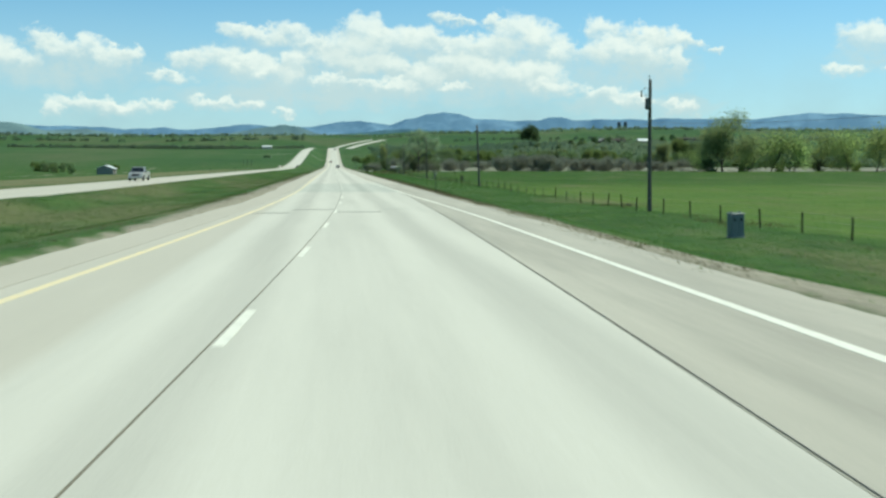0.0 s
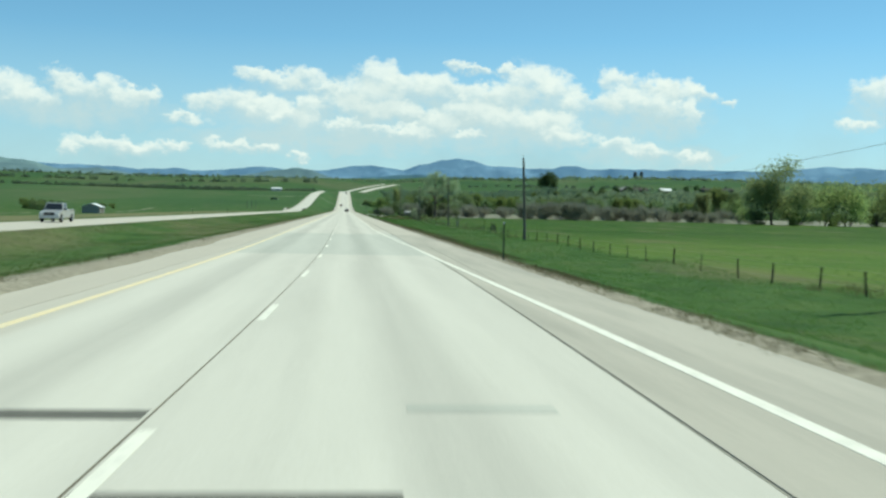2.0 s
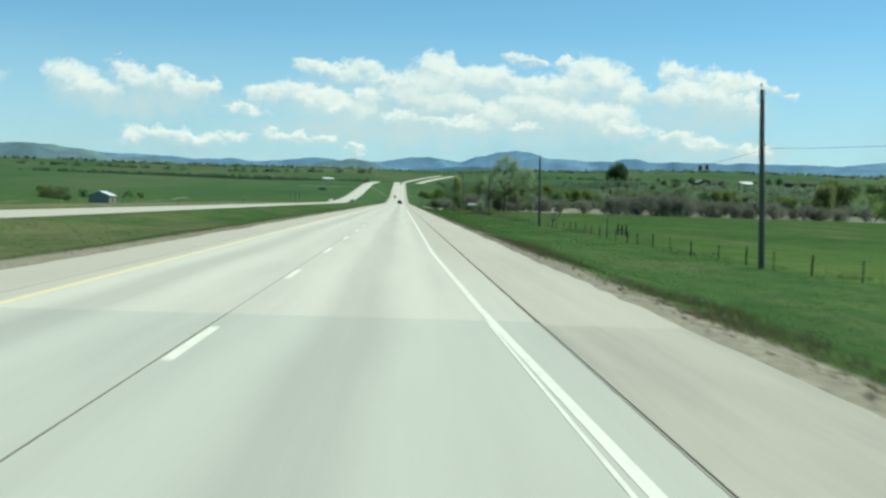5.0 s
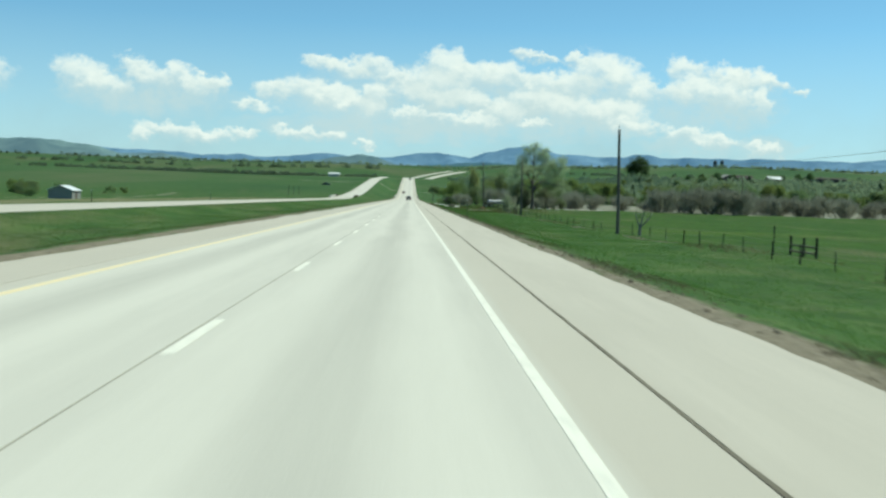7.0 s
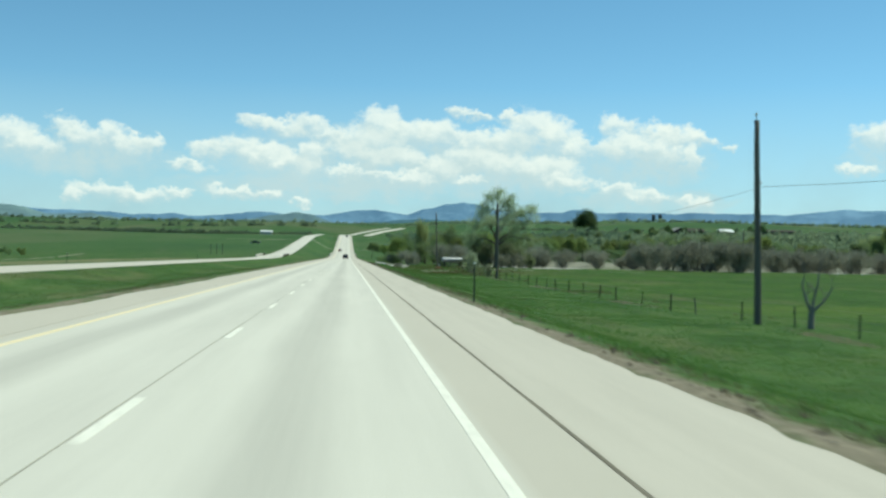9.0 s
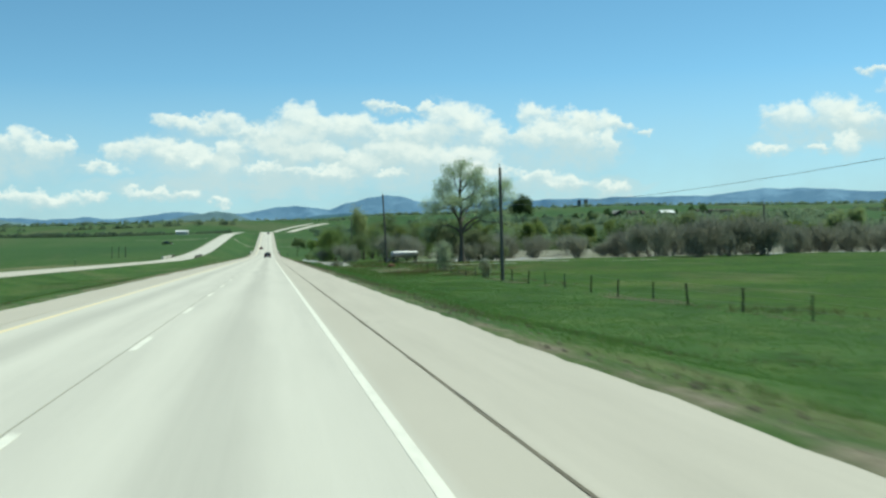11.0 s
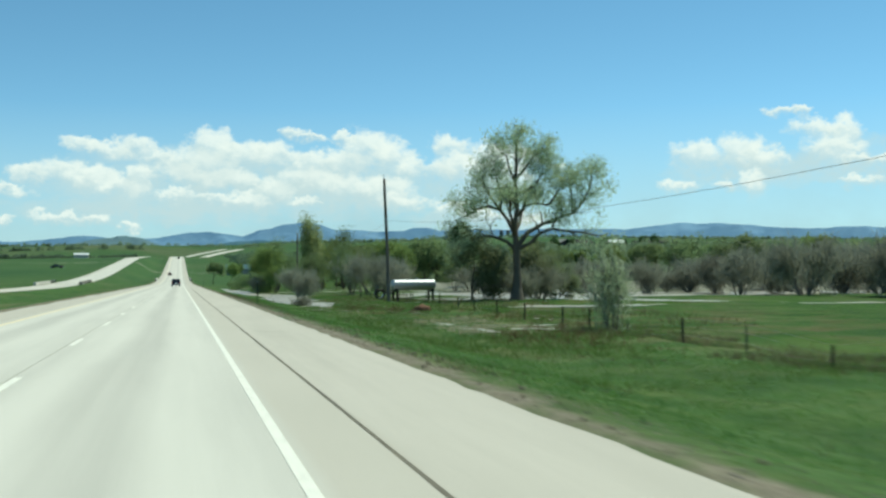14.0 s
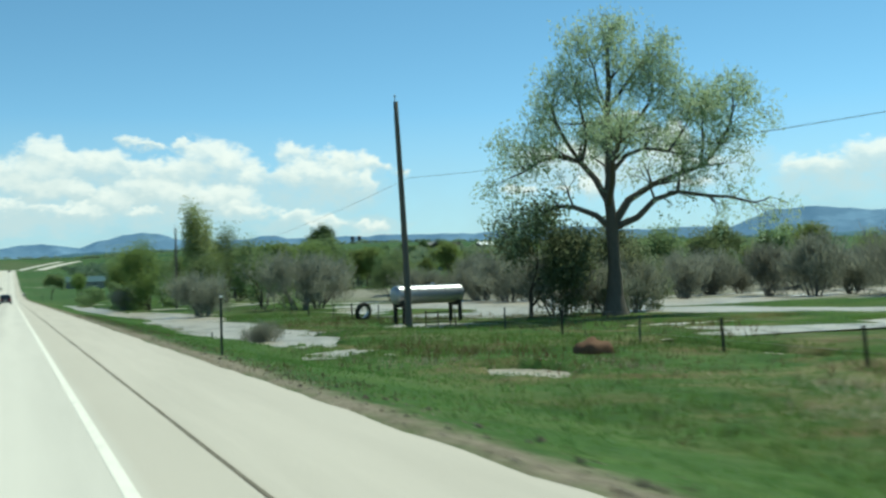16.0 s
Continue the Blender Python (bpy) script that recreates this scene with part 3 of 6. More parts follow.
# ---- poles ----
def tube(bm, p, q, r0, r1, n=8, cap=True):
    p, q = Vector(p), Vector(q)
    d = (q - p).normalized()
    s = d.orthogonal().normalized()
    t = d.cross(s)
    rings = []
    for c, r in ((p, r0), (q, r1)):
        rings.append([bm.verts.new(c + (s * math.cos(k * 2 * math.pi / n) + t * math.sin(k * 2 * math.pi / n)) * r) for k in range(n)])
    for k in range(n):
        bm.faces.new((rings[0][k], rings[0][(k + 1) % n], rings[1][(k + 1) % n], rings[1][k]))
    if cap:
        bm.faces.new(rings[0][::-1]), bm.faces.new(rings[1])


def part(name, bm, mat, parent=None, label="", smooth=False):
    me = bpy.data.meshes.new(name)
    bm.normal_update()
    bm.to_mesh(me)
    bm.free()
    me.materials.append(mat)
    if smooth:
        me.shade_smooth()
    ob = new(name, me)
    ob.parent = parent
    if label:
        ob["label"] = label
    return ob


def box(bm, x0, x1, y0, y1, z0, z1, bevel=0.0):
    v = [bm.verts.new((x, y, z)) for x in (x0, x1) for y in (y0, y1) for z in (z0, z1)]
    fs = [bm.faces.new([v[i] for i in q]) for q in ((0, 1, 3, 2), (4, 6, 7, 5), (0, 4, 5, 1), (2, 3, 7, 6), (0, 2, 6, 4), (1, 5, 7, 3))]
    if bevel:
        es = list({e for f in fs for e in f.edges})
        bmesh.ops.bevel(bm, geom=es, offset=bevel, segments=1, affect="EDGES")


POLES = ((20.38, 37.4, 8.5), (19.25, 124.3, 8.15), (19.09, 216.0, 8.3), (19.6, 308.0, 8.45), (18.56, 390.5, 10.5))


def utility_pole(x, y, top, lean, transformer):
    z = float(land(x, y))
    h = top - z
    pole = new("utility_pole")
    pole.matrix_world = pose(x, y, z)
    bm = bmesh.new()
    ring = []
    for i in range(10):
        u = i / 9
        c = Vector((lean * u + 0.02 * math.sin(5 * u + x), 0.02 * math.cos(4 * u + y), -0.4 + (h + 0.4) * u))
        ring.append([bm.verts.new(c + Vector((math.cos(k * math.pi / 6), math.sin(k * math.pi / 6), 0)) * (0.175 - 0.06 * u)) for k in range(12)])
        if i:
            for k in range(12):
                bm.faces.new((ring[-2][k], ring[-2][(k + 1) % 12], ring[-1][(k + 1) % 12], ring[-1][k]))
    bm.faces.new(ring[-1])
    part("shaft", bm, M_POLE, pole, smooth=True)
    bm = bmesh.new()
    tube(bm, (lean - 0.06, 0, h - 0.35), (lean - 0.06, 0, h + 0.22), 0.022, 0.022, 6)
    part("top_pin", bm, M_STEEL, pole)
    bm = bmesh.new()
    for a, b, c in ((0.20, 0.04, 0.055), (0.25, 0.055, 0.05), (0.30, 0.05, 0.025)):
        tube(bm, (lean - 0.06, 0, h + a), (lean - 0.06, 0, h + a + 0.05), b, c, 10)
    part("insulator", bm, M_CERAMIC, pole, "pale ceramic insulator")
    bm = bmesh.new()
    box(bm, lean * 0.7 + 0.10, lean * 0.7 + 0.20, -0.05, 0.05, h * 0.69, h * 0.69 + 0.09, 0.01)
    part("cable_clamp", bm, M_STEEL, pole)
    if transformer:
        can = bmesh.new()
        for a, b, c, d in ((0, 0.15, 0.05, 0.20), (0.05, 0.20, 0.70, 0.20), (0.70, 0.215, 0.75, 0.215), (0.75, 0.20, 0.82, 0.10)):
            tube(can, (-0.30, 0, h - 2.2 + a), (-0.30, 0, h - 2.2 + c), b * 0.78, d * 0.78, 14)
        box(can, -0.18, -0.10, -0.05, 0.05, h - 2.0, h - 1.9), box(can, -0.18, -0.10, -0.05, 0.05, h - 1.65, h - 1.55)
        can = part("transformer", can, worn("dark grey enamel", (0.07, 0.08, 0.08), (0.12, 0.13, 0.13), 4, 0.5), pole, "dark grey steel transformer can")
        bm = bmesh.new()
        tube(bm, (-0.33, 0, h - 1.4), (-0.38, 0, h - 1.05), 0.04, 0.02, 8)
        part("bushing", bm, M_CERAMIC, can)
        bm = bmesh.new()
        pts = [(-0.1, 0, h - 0.7), (-0.5, 0, h - 0.62), (-0.75, 0, h - 0.85), (-0.72, 0, h - 1.3), (-0.5, 0, h - 1.1)]
        for p, q in zip(pts, pts[1:]):
            tube(bm, p, q, 0.018, 0.018, 5)
        box(bm, -0.80, -0.70, -0.03, 0.03, h - 1.25, h - 0.85)
        part("cutout_fuse", bm, M_WIRE, pole, "dark fuse cutout on a bent lead")
    return tagged(pole, "weathered wooden utility pole with a grey transformer" if transformer else "tall weathered wooden utility pole in roadside grass", "utility pole", group="roadside poles")


M_CERAMIC = worn("glazed ceramic", (0.55, 0.55, 0.52), (0.65, 0.65, 0.62), 5, 0.3)
for i, (x, y, top) in enumerate(POLES):
    utility_pole(x, y, top, (-0.1, -0.35, -0.16, 0.0, -0.36)[i], i == 0)
utility_pole(17.5, -54.0, 8.3, 0.0, False)
utility_pole(19.5, 478.0, 9.2, 0.1, False)
utility_pole(86.0, 398.0, 8.6, 0.0, False)


def span_wire(name, label, ends, sag, r):
    bm = bmesh.new()
    for p, q in zip(ends, ends[1:]):
        pts = []
        for k in range(13):
            u = k / 12
            pts.append((p[0] + (q[0] - p[0]) * u, p[1] + (q[1] - p[1]) * u, p[2] + (q[2] - p[2]) * u - sag * 4 * u * (1 - u)))
        for a, b in zip(pts, pts[1:]):
            tube(bm, a, b, r, r, 5, False)
    return tagged(part(name, bm, M_WIRE), label, "cable")


LINE = ((17.5, -54.0, 8.3),) + POLES + ((19.5, 478.0, 9.2),)
span_wire("overhead_cable", "dark sagging overhead cable strung between poles", [(x + 0.16, y, z * 0.70 - 0.6) for x, y, z in LINE], 1.1, 0.009)


# ---- growing things ----
def sheaf(name, pts, faces_per, mat, parent, label="", kind=""):
    """Many small separate faces: pts is (n, corners, 3)."""
    n, c = pts.shape[:2]
    me = bpy.data.meshes.new(name)
    me.vertices.add(n * c), me.loops.add(n * c), me.polygons.add(n)
    me.vertices.foreach_set("co", pts.astype(np.float32).ravel())
    me.loops.foreach_set("vertex_index", np.arange(n * c, dtype=np.int32))
    me.polygons.foreach_set("loop_start", np.arange(0, n * c, c, dtype=np.int32))
    me.update(calc_edges=True)
    me.materials.append(mat)
    ob = new(name, me)
    ob.parent = parent
    return tagged(ob, label, kind=kind)


def leaf_mat(name, a, b, c, thin=0.35):
    n = Nodes(name, 0.75)
    r = n.node("ShaderNodeNewGeometry").outputs["Random Per Island"]
    col = n.ramp(r, (0.0, a), (0.55, b), (1.0, c))
    col = n.mix(n.span(n.noise(0.6, 3, 0.6), 0.3, 0.7, 0, 0.5), col, a)
    shift = n.node("ShaderNodeHueSaturation", {"Hue": n.span(n.random(), 0, 1, 0.485, 0.515), "Value": n.span(n.random(), 0, 1, 0.8, 1.15), "Color": col})
    n.colour(shift.outputs[0])
    tr = n.node("ShaderNodeBsdfTranslucent", {"Color": shift.outputs[0]})
    m = n.node("ShaderNodeMixShader", {0: thin})
    n.t.links.new(n.b.outputs[0], m.inputs[1]), n.t.links.new(tr.outputs[0], m.inputs[2])
    n.t.links.new(m.outputs[0], n.t.nodes["Material Output"].inputs[0])
    return n.mat


M_BARK = worn("furrowed grey bark", (0.055, 0.045, 0.036), (0.12, 0.10, 0.08), 3, stretch=(5, 5, 0.8), bump=0.8)
M_STEM = worn("grey willow stems", (0.12, 0.11, 0.09), (0.22, 0.205, 0.175), 3, stretch=(4, 4, 0.8))
M_TWIG = leaf_mat("bare willow twigs", (0.21, 0.22, 0.165), (0.28, 0.29, 0.225), (0.35, 0.36, 0.29), 0.45)
M_LEAF = leaf_mat("fresh green leaves", (0.16, 0.225, 0.10), (0.21, 0.28, 0.125), (0.265, 0.33, 0.155), 0.56)
M_LEAF_DARK = leaf_mat("dark green needles", (0.030, 0.070, 0.032), (0.046, 0.095, 0.042), (0.065, 0.120, 0.052), 0.3)
M_LEAF_PALE = leaf_mat("pale new spring leaves", (0.345, 0.435, 0.25), (0.435, 0.515, 0.33), (0.505, 0.575, 0.405), 0.62)
M_LEAF_BUSH = leaf_mat("yellow-green willow leaves", (0.17, 0.235, 0.07), (0.225, 0.29, 0.095), (0.285, 0.34, 0.13), 0.55)


def diamonds(rng, centres, size, long=1.6, hang=0.0):
    """Small leaf-shaped faces turned every way."""
    n = len(centres)
    u = rng.normal(size=(n, 3))
    u[:, 2] -= hang
    u /= np.linalg.norm(u, axis=1)[:, None]
    up = rng.normal(size=(n, 3)) + np.array([0.25, 0.1, 1.0])
    v = np.cross(up, u)
    v /= np.linalg.norm(v, axis=1)[:, None]
    s = (size * rng.uniform(0.6, 1.4, n))[:, None]
    return np.stack([centres - u * s * long * 0.5, centres + v * s * 0.5, centres + u * s * long * 0.5, centres - v * s * 0.5], 1)


def grow(rng, p, d, length, r, depth, segs, tips, droop=0.0, fork=(2, 3), angle=0.6, shrink=0.72, lift=0.12):
    """A limb in bent pieces that forks on; pieces to segs, fine ends to tips."""
    n = 3 if depth > 1 else 2
    nodes = []
    for k in range(n):
        d = d + rng.normal(size=3) * 0.14 + np.array([0, 0, (lift if depth > 1 else -droop)])
        d /= np.linalg.norm(d)
        q = p + d * length / n
        r1 = r * (1 - 0.30 / n)
        segs.append((p, q, r, r1))
        p, r = q, r1
        nodes.append((p.copy(), d.copy(), r))
    if depth == 0:
        tips.append((p, d))
        return
    tips.append((p, d)) if depth == 1 else None
    for k in range(rng.randint(fork[0], fork[1] + 1)):
        base, dd, rr = nodes[-1] if k < 2 else nodes[rng.randint(0, len(nodes))]
        side = np.cross(dd, rng.normal(size=3))
        side /= np.linalg.norm(side)
        a = angle * rng.uniform(0.6, 1.35)
        grow(rng, base, dd * math.cos(a) + side * math.sin(a), length * shrink * rng.uniform(0.75, 1.15), rr * rng.uniform(0.55, 0.75), depth - 1, segs, tips, droop, fork, angle, shrink, lift)


def limbs(name, segs, mat, parent, sides=6, smallest=0.0):
    vs, fs = [], []
    for p, q, r0, r1 in segs:
        n = sides if r0 > 0.03 else 3
        d = (q - p) / max(1e-6, np.linalg.norm(q - p))
        s = np.cross(d, (0.31, 0.77, 0.55))
        s /= np.linalg.norm(s)
        t = np.cross(d, s)
        b = len(vs)
        for c, r in ((p - d * r0 * 0.3, r0), (q, r1)):
            for k in range(n):
                a = 2 * math.pi * k / n
                vs.append(tuple(c + (s * math.cos(a) + t * math.sin(a)) * max(r, smallest)))
        fs += [(b + k, b + (k + 1) % n, b + n + (k + 1) % n, b + n + k) for k in range(n)]
    return mesh_object(name, vs, fs, mat, parent, True)


def broadleaf(seed, h, wide, leaf, mat, count, depth=4, trunk=0.13, size=0.3, angle=0.62, name="tree", droop=0.05, loose=0.085):
    """A tree h high with a crown wide across: trunk with limbs, and a crown of small leaves in clumps."""
    rng = np.random.RandomState(seed)
    segs, tips = [], []
    r = h * 0.022
    grow(rng, np.array([0, 0, -0.3]), np.array([0.03, 0.02, 1.0]), h * trunk, r, depth, segs, tips, droop, (2, 4), angle, 0.76)
    end = np.array([t[0] for t in tips])
    zmax, rad = end[:, 2].max(), np.percentile(np.hypot(end[:, 0], end[:, 1]), 92)
    sc = np.array([wide * 0.46 / rad, wide * 0.46 / rad, h * 0.94 / zmax])
    segs = [(p * sc, q * sc, a, b) for p, q, a, b in segs]
    end = end * sc
    tree = new(name)
    limbs("trunk", segs, M_BARK, tree, 7, 0.02)
    pick = end[rng.randint(0, len(end), count)]
    spread = np.array([wide, wide, h]) * loose
    c = pick + np.clip(rng.normal(size=(count, 3)), -1.5, 1.5) * spread
    c[:, 2] = np.maximum(c[:, 2], h * rng.uniform(0.02, 0.16, count))
    sheaf("crown", diamonds(rng, c, size, 1.5), 4, mat, tree)
    return tree


def bare_willow(seed, h, wide, count=2600, twig=None):
    """A many-stemmed shrub with a haze of bare twigs."""
    rng = np.random.RandomState(seed)
    segs, tips = [], []
    for k in range(7):
        a = rng.uniform(0, 6.28)
        o = np.array([math.cos(a), math.sin(a), 0]) * rng.uniform(0.05, 0.35)
        grow(rng, o - np.array([0, 0, 0.3]), np.array([math.cos(a) * 0.45, math.sin(a) * 0.45, 1.0]), h * 0.34, (0.06 + 0.05 * rng.rand()) * h / 6, 3, segs, tips, 0.0, (2, 4), 0.5, 0.74)
    fine = [(0.5 * (p + q), (q - p) / np.linalg.norm(q - p)) for p, q, a, b in segs if a < 0.035 * h / 6 + 0.004]
    end = np.array([t[0] for t in tips] + [t[0] for t in fine])
    dirs = np.array([t[1] for t in tips] + [t[1] for t in fine])
    sc = np.array([wide * 0.46 / np.percentile(np.hypot(end[:, 0], end[:, 1]), 92)] * 2 + [h * 0.9 / end[:, 2].max()])
    tree = new("willow_shrub")
    limbs("trunk", [(p * sc, q * sc, a, b) for p, q, a, b in segs], M_STEM, tree, 5, 0.010)
    i = rng.randint(0, len(end), count)
    c = end[i] * sc + np.clip(rng.normal(size=(count, 3)), -1.6, 1.6) * np.array([wide, wide, h]) * 0.075
    c[:, 2] = np.maximum(c[:, 2], 0.2)
    d = dirs[i] * 0.6 + rng.normal(size=(count, 3)) * 0.45 + np.array([0, 0, 0.5])
    d /= np.linalg.norm(d, axis=1)[:, None]
    w = np.cross(d, rng.normal(size=(count, 3)))
    w /= np.linalg.norm(w, axis=1)[:, None]
    L, W = h * rng.uniform(0.06, 0.14, count)[:, None], h * 0.006
    sheaf("crown", np.stack([c - d * L - w * W, c - d * L + w * W, c + d * L], 1), 3, twig or M_TWIG, tree)
    return tree


def conifer(seed, h, wide):
    rng = np.random.RandomState(seed)
    tree = new("juniper_tree")
    limbs("trunk", [(np.array([0, 0, -0.3]), np.array([0, 0, h * 0.95]), h * 0.02, 0.02)], M_BARK, tree, 7)
    n = 3800
    u = rng.uniform(0.03, 1, n)
    rad = wide * 0.5 * np.minimum((1 - u) ** 0.7 + 0.03, 0.9) * np.sqrt(rng.uniform(0.25, 1.1, n)) * (0.85 + 0.2 * np.sin(u * 23 + seed))
    a = rng.uniform(0, 6.28, n)
    rad = rad * (1 + 0.25 * np.sin(a * 3 + seed) * np.cos(u * 9))
    c = np.stack([rad * np.cos(a), rad * np.sin(a), u * h], 1)
    sheaf("crown", diamonds(rng, c, h * 0.03, 1.6), 4, M_LEAF_DARK, tree)
    return tree


def place(proto, x, y, scale, turn, squash=1.0, sink=0.1):
    m = pose(x, y, float(land(x, y)) - sink, 0, 0, turn) @ Matrix.Diagonal((scale, scale, scale * squash, 1))
    return copy_thing(proto, m)


# one of each kind, first standing where it is needed
rnd = random.Random(4)
green = [tagged(broadleaf(s, 10, w, "leaf", m, 4400, trunk=0.08, name="cottonwood_tree", size=0.27), lab, "tree", "trees by the creek")
         for s, w, m, lab in ((3, 9, M_LEAF, "leafy green cottonwood tree by the creek"), (5, 8, M_LEAF_BUSH, "yellow-green willow tree in new leaf"),
                              (8, 10, M_LEAF, "broad green tree beyond the meadow"), (13, 7.5, M_LEAF_BUSH, "light green tree in spring leaf"))]
bush = [tagged(broadleaf(s, 4, w, "leaf", m, 2600, 3, 0.06, 0.2, 0.8, "creek_bush"), "low leafy bush among the creek trees", "bush", "creek bushes")
        for s, w, m in ((51, 6.0, M_LEAF), (52, 5.0, M_LEAF_BUSH), (53, 7.0, M_LEAF))]
grey = [tagged(bare_willow(s, 6, w), "grey leafless willow shrub at the flooded meadow edge", "shrub", "bare willows") for s, w in ((21, 6.5), (22, 7.5), (23, 5.5))]
pine = [tagged(conifer(s, 10, w), "dark green juniper tree on the rise", "tree", "dark evergreens") for s, w in ((31, 6.5), (32, 5.0))]
used = set()


def plant(protos, x, y, h, base, squash=1.0):
    """Sets a plant of height h; the first of a kind is moved, later ones are copies."""
    p = protos[rnd.randrange(len(protos))]
    t, s = rnd.uniform(0, 360), h / base
    if p.name not in used:
        used.add(p.name)
        p.matrix_world = pose(x, y, float(land(x, y)) - 0.1, 0, 0, t) @ Matrix.Diagonal((s, s, s * squash, 1))
        return p
    q = place(p, x, y, 1.0, t)
    q.scale = (s, s, s * squash)
    return q


# the belt of bare willows along the far side of the meadow
for x, y, h in ((61, 430, 5.6), (71, 430, 6.2), (77, 425, 4.9), (87, 425, 7.8), (94, 426, 8.2), (102, 420, 7.6), (115, 420, 7.8), (54, 436, 6.0), (66, 400, 7.0),
                (71, 391, 7.4), (76, 392, 7.8), (82, 390, 8.0), (48, 442, 6.5), (142, 430, 6.5), (128, 436, 5.0), (17.5, 442, 3.4), (10.3, 386, 1.5), (15, 431, 4.6)):
    plant(grey, x, y, h, 6)
for k in range(16):
    plant(grey, 72 + 4.6 * k + rnd.uniform(-2, 2), rnd.uniform(410, 424), rnd.uniform(5.0, 7.6), 6)
for k in range(26):
    plant(grey, rnd.uniform(42, 165), rnd.uniform(438, 458), rnd.uniform(4.0, 6.5), 6)
for k in range(70):
    y = rnd.uniform(535, 690)
    plant(bush, rnd.uniform(24, 130 + 0.9 * (y - 400)), y, rnd.uniform(2.5, 5.0), 4)
for k in range(40):
    y = rnd.uniform(640, 1000)
    plant(bush, rnd.uniform(40 + 0.1 * (y - 640), 250), y, rnd.uniform(3.0, 5.5), 4)
for x, y, h in ((13.5, 476, 3.5), (18, 486, 4), (22, 492, 4), (30, 470, 4), (12, 520, 3), (16, 560, 3.5), (146, 384, 5), (160, 386, 5), (184, 400, 5), (200, 404, 5), (220, 406, 5)):
    plant(bush, x, y, h, 4)
# single shrubs along the fence
for x, y, h in ( (25.5, 440, 6.2), (29, 446, 6.0), (12.5, 470, 3.0)):
    plant(grey, x, y, h, 6)
M_SPROUT = leaf_mat("grey-green sprouting twigs", (0.29, 0.33, 0.20), (0.37, 0.41, 0.27), (0.45, 0.49, 0.34), 0.55)
thin_shrub = tagged(bare_willow(29, 4.3, 2.4, 850, M_SPROUT), "sparse grey-green upright shrub at the fence", "shrub", "fence shrubs")
thin_shrub.matrix_world = pose(20.3, 343.2, float(land(20.3, 343.2)) - 0.05)
place(thin_shrub, 19.1, 313.4, 0.48, 80)
# green trees behind
M_LEAF_MEADOW = leaf_mat("soft green leaves", (0.25, 0.32, 0.14), (0.315, 0.385, 0.175), (0.38, 0.43, 0.22), 0.6)
full_green = [tagged(broadleaf(s, 10, w, "leaf", m, 15000, trunk=0.06, name="cottonwood_tree", size=0.17, angle=0.66, loose=0.075), lab, "tree", "trees at the meadow edge")
              for s, w, m, lab in ((33, 10.5, M_LEAF_MEADOW, "full yellow-green cottonwood tree at the meadow edge"), (36, 8.6, M_LEAF_MEADOW, "round yellow-green tree at the meadow edge"))]
near_green = [tagged(broadleaf(s, 10, w, "leaf", m, 16000, name="cottonwood_tree", size=0.13, trunk=0.07), lab, "tree", "trees by the creek")
              for s, w, m, lab in ((14, 8, M_LEAF_BUSH, "yellow-green cottonwood in new leaf by the ditch"), (17, 9, M_LEAF, "leafy green cottonwood by the ditch"))]
for x, y, h in ((34, 522, 12.5), (51, 482, 6.5), (18.5, 500, 9.5), (15.5, 470, 7.6), (14.5, 482, 6.0), (35, 520, 8.5), (39, 480, 8.0), (27, 505, 8.8), (45, 470, 6.0), (24.5, 452, 7.4), (19.5, 462, 6.6)):
    plant(near_green, x, y, h, 10)
for x, y, h in ((139, 428, 13.0), (232, 640, 14), (216, 600, 13.5), (250, 610, 14)):
    plant(full_green, x, y, h, 10)
M_LEAF_YELLOW = leaf_mat("yellow-green willow leaves in sun", (0.26, 0.345, 0.125), (0.33, 0.42, 0.155), (0.40, 0.485, 0.205), 0.7)
wide_green = [tagged(broadleaf(s, 10, w, "leaf", M_LEAF_YELLOW, 3900, trunk=0.035, name="willow_tree", size=0.26, angle=0.78, loose=0.095), lab, "tree", "willows at the meadow edge")
              for s, w, lab in ((91, 12.5, "wide yellow-green willow tree with several stems"), (94, 14.0, "broad yellow-green willow at the meadow edge"), (97, 11.5, "rounded yellow-green willow tree in new leaf"))]
for x, y, h in ((163, 386, 13.5), (173, 388, 17.0), (183, 387, 14.5), (199, 396, 16.5), (210, 395, 18.0), (223, 394, 19.0), (236, 396, 19.5), (248, 400, 18.0), (143, 392, 9.0)):
    plant(wide_green, x, y, h, 10)
plant(green, 115, 640, 8, 10)
big = plant([full_green[0]], 152.0, 381.5, 20.5, 10)
big.scale = (2.5, 2.5, 2.4)
tagged(big, "large full yellow-green cottonwood tree at the meadow edge")
M_LEAF_ELM = leaf_mat("deep green elm leaves", (0.08, 0.135, 0.055), (0.11, 0.17, 0.07), (0.145, 0.20, 0.09), 0.5)
round_dark = tagged(broadleaf(44, 10, 8.0, "leaf", M_LEAF_ELM, 7000, trunk=0.06, name="elm_tree", size=0.24), "round dark green elm tree on the far rise", "tree")
for x, y, k in ((250, 1005, 1.0), (264, 1006, 0.8), (240, 1014, 0.9), (326, 1030, 0.9), (338, 1036, 1.0), (230, 1020, 0.8)):
    tagged(place(round_dark, x, y, k, 57 * k), "dark green elm tree beside the farm", "tree", "farm trees")
round_dark.matrix_world = pose(196.8, 1048, float(land(196.8, 1048)) - 1.2) @ Matrix.Diagonal((2.45, 2.45, 2.6, 1))
for k in range(72):
    y = rnd.uniform(540, 650)
    plant(green, rnd.uniform(30, 120 + 0.5 * (y - 400)), y, rnd.uniform(6.5, 10.5), 10)
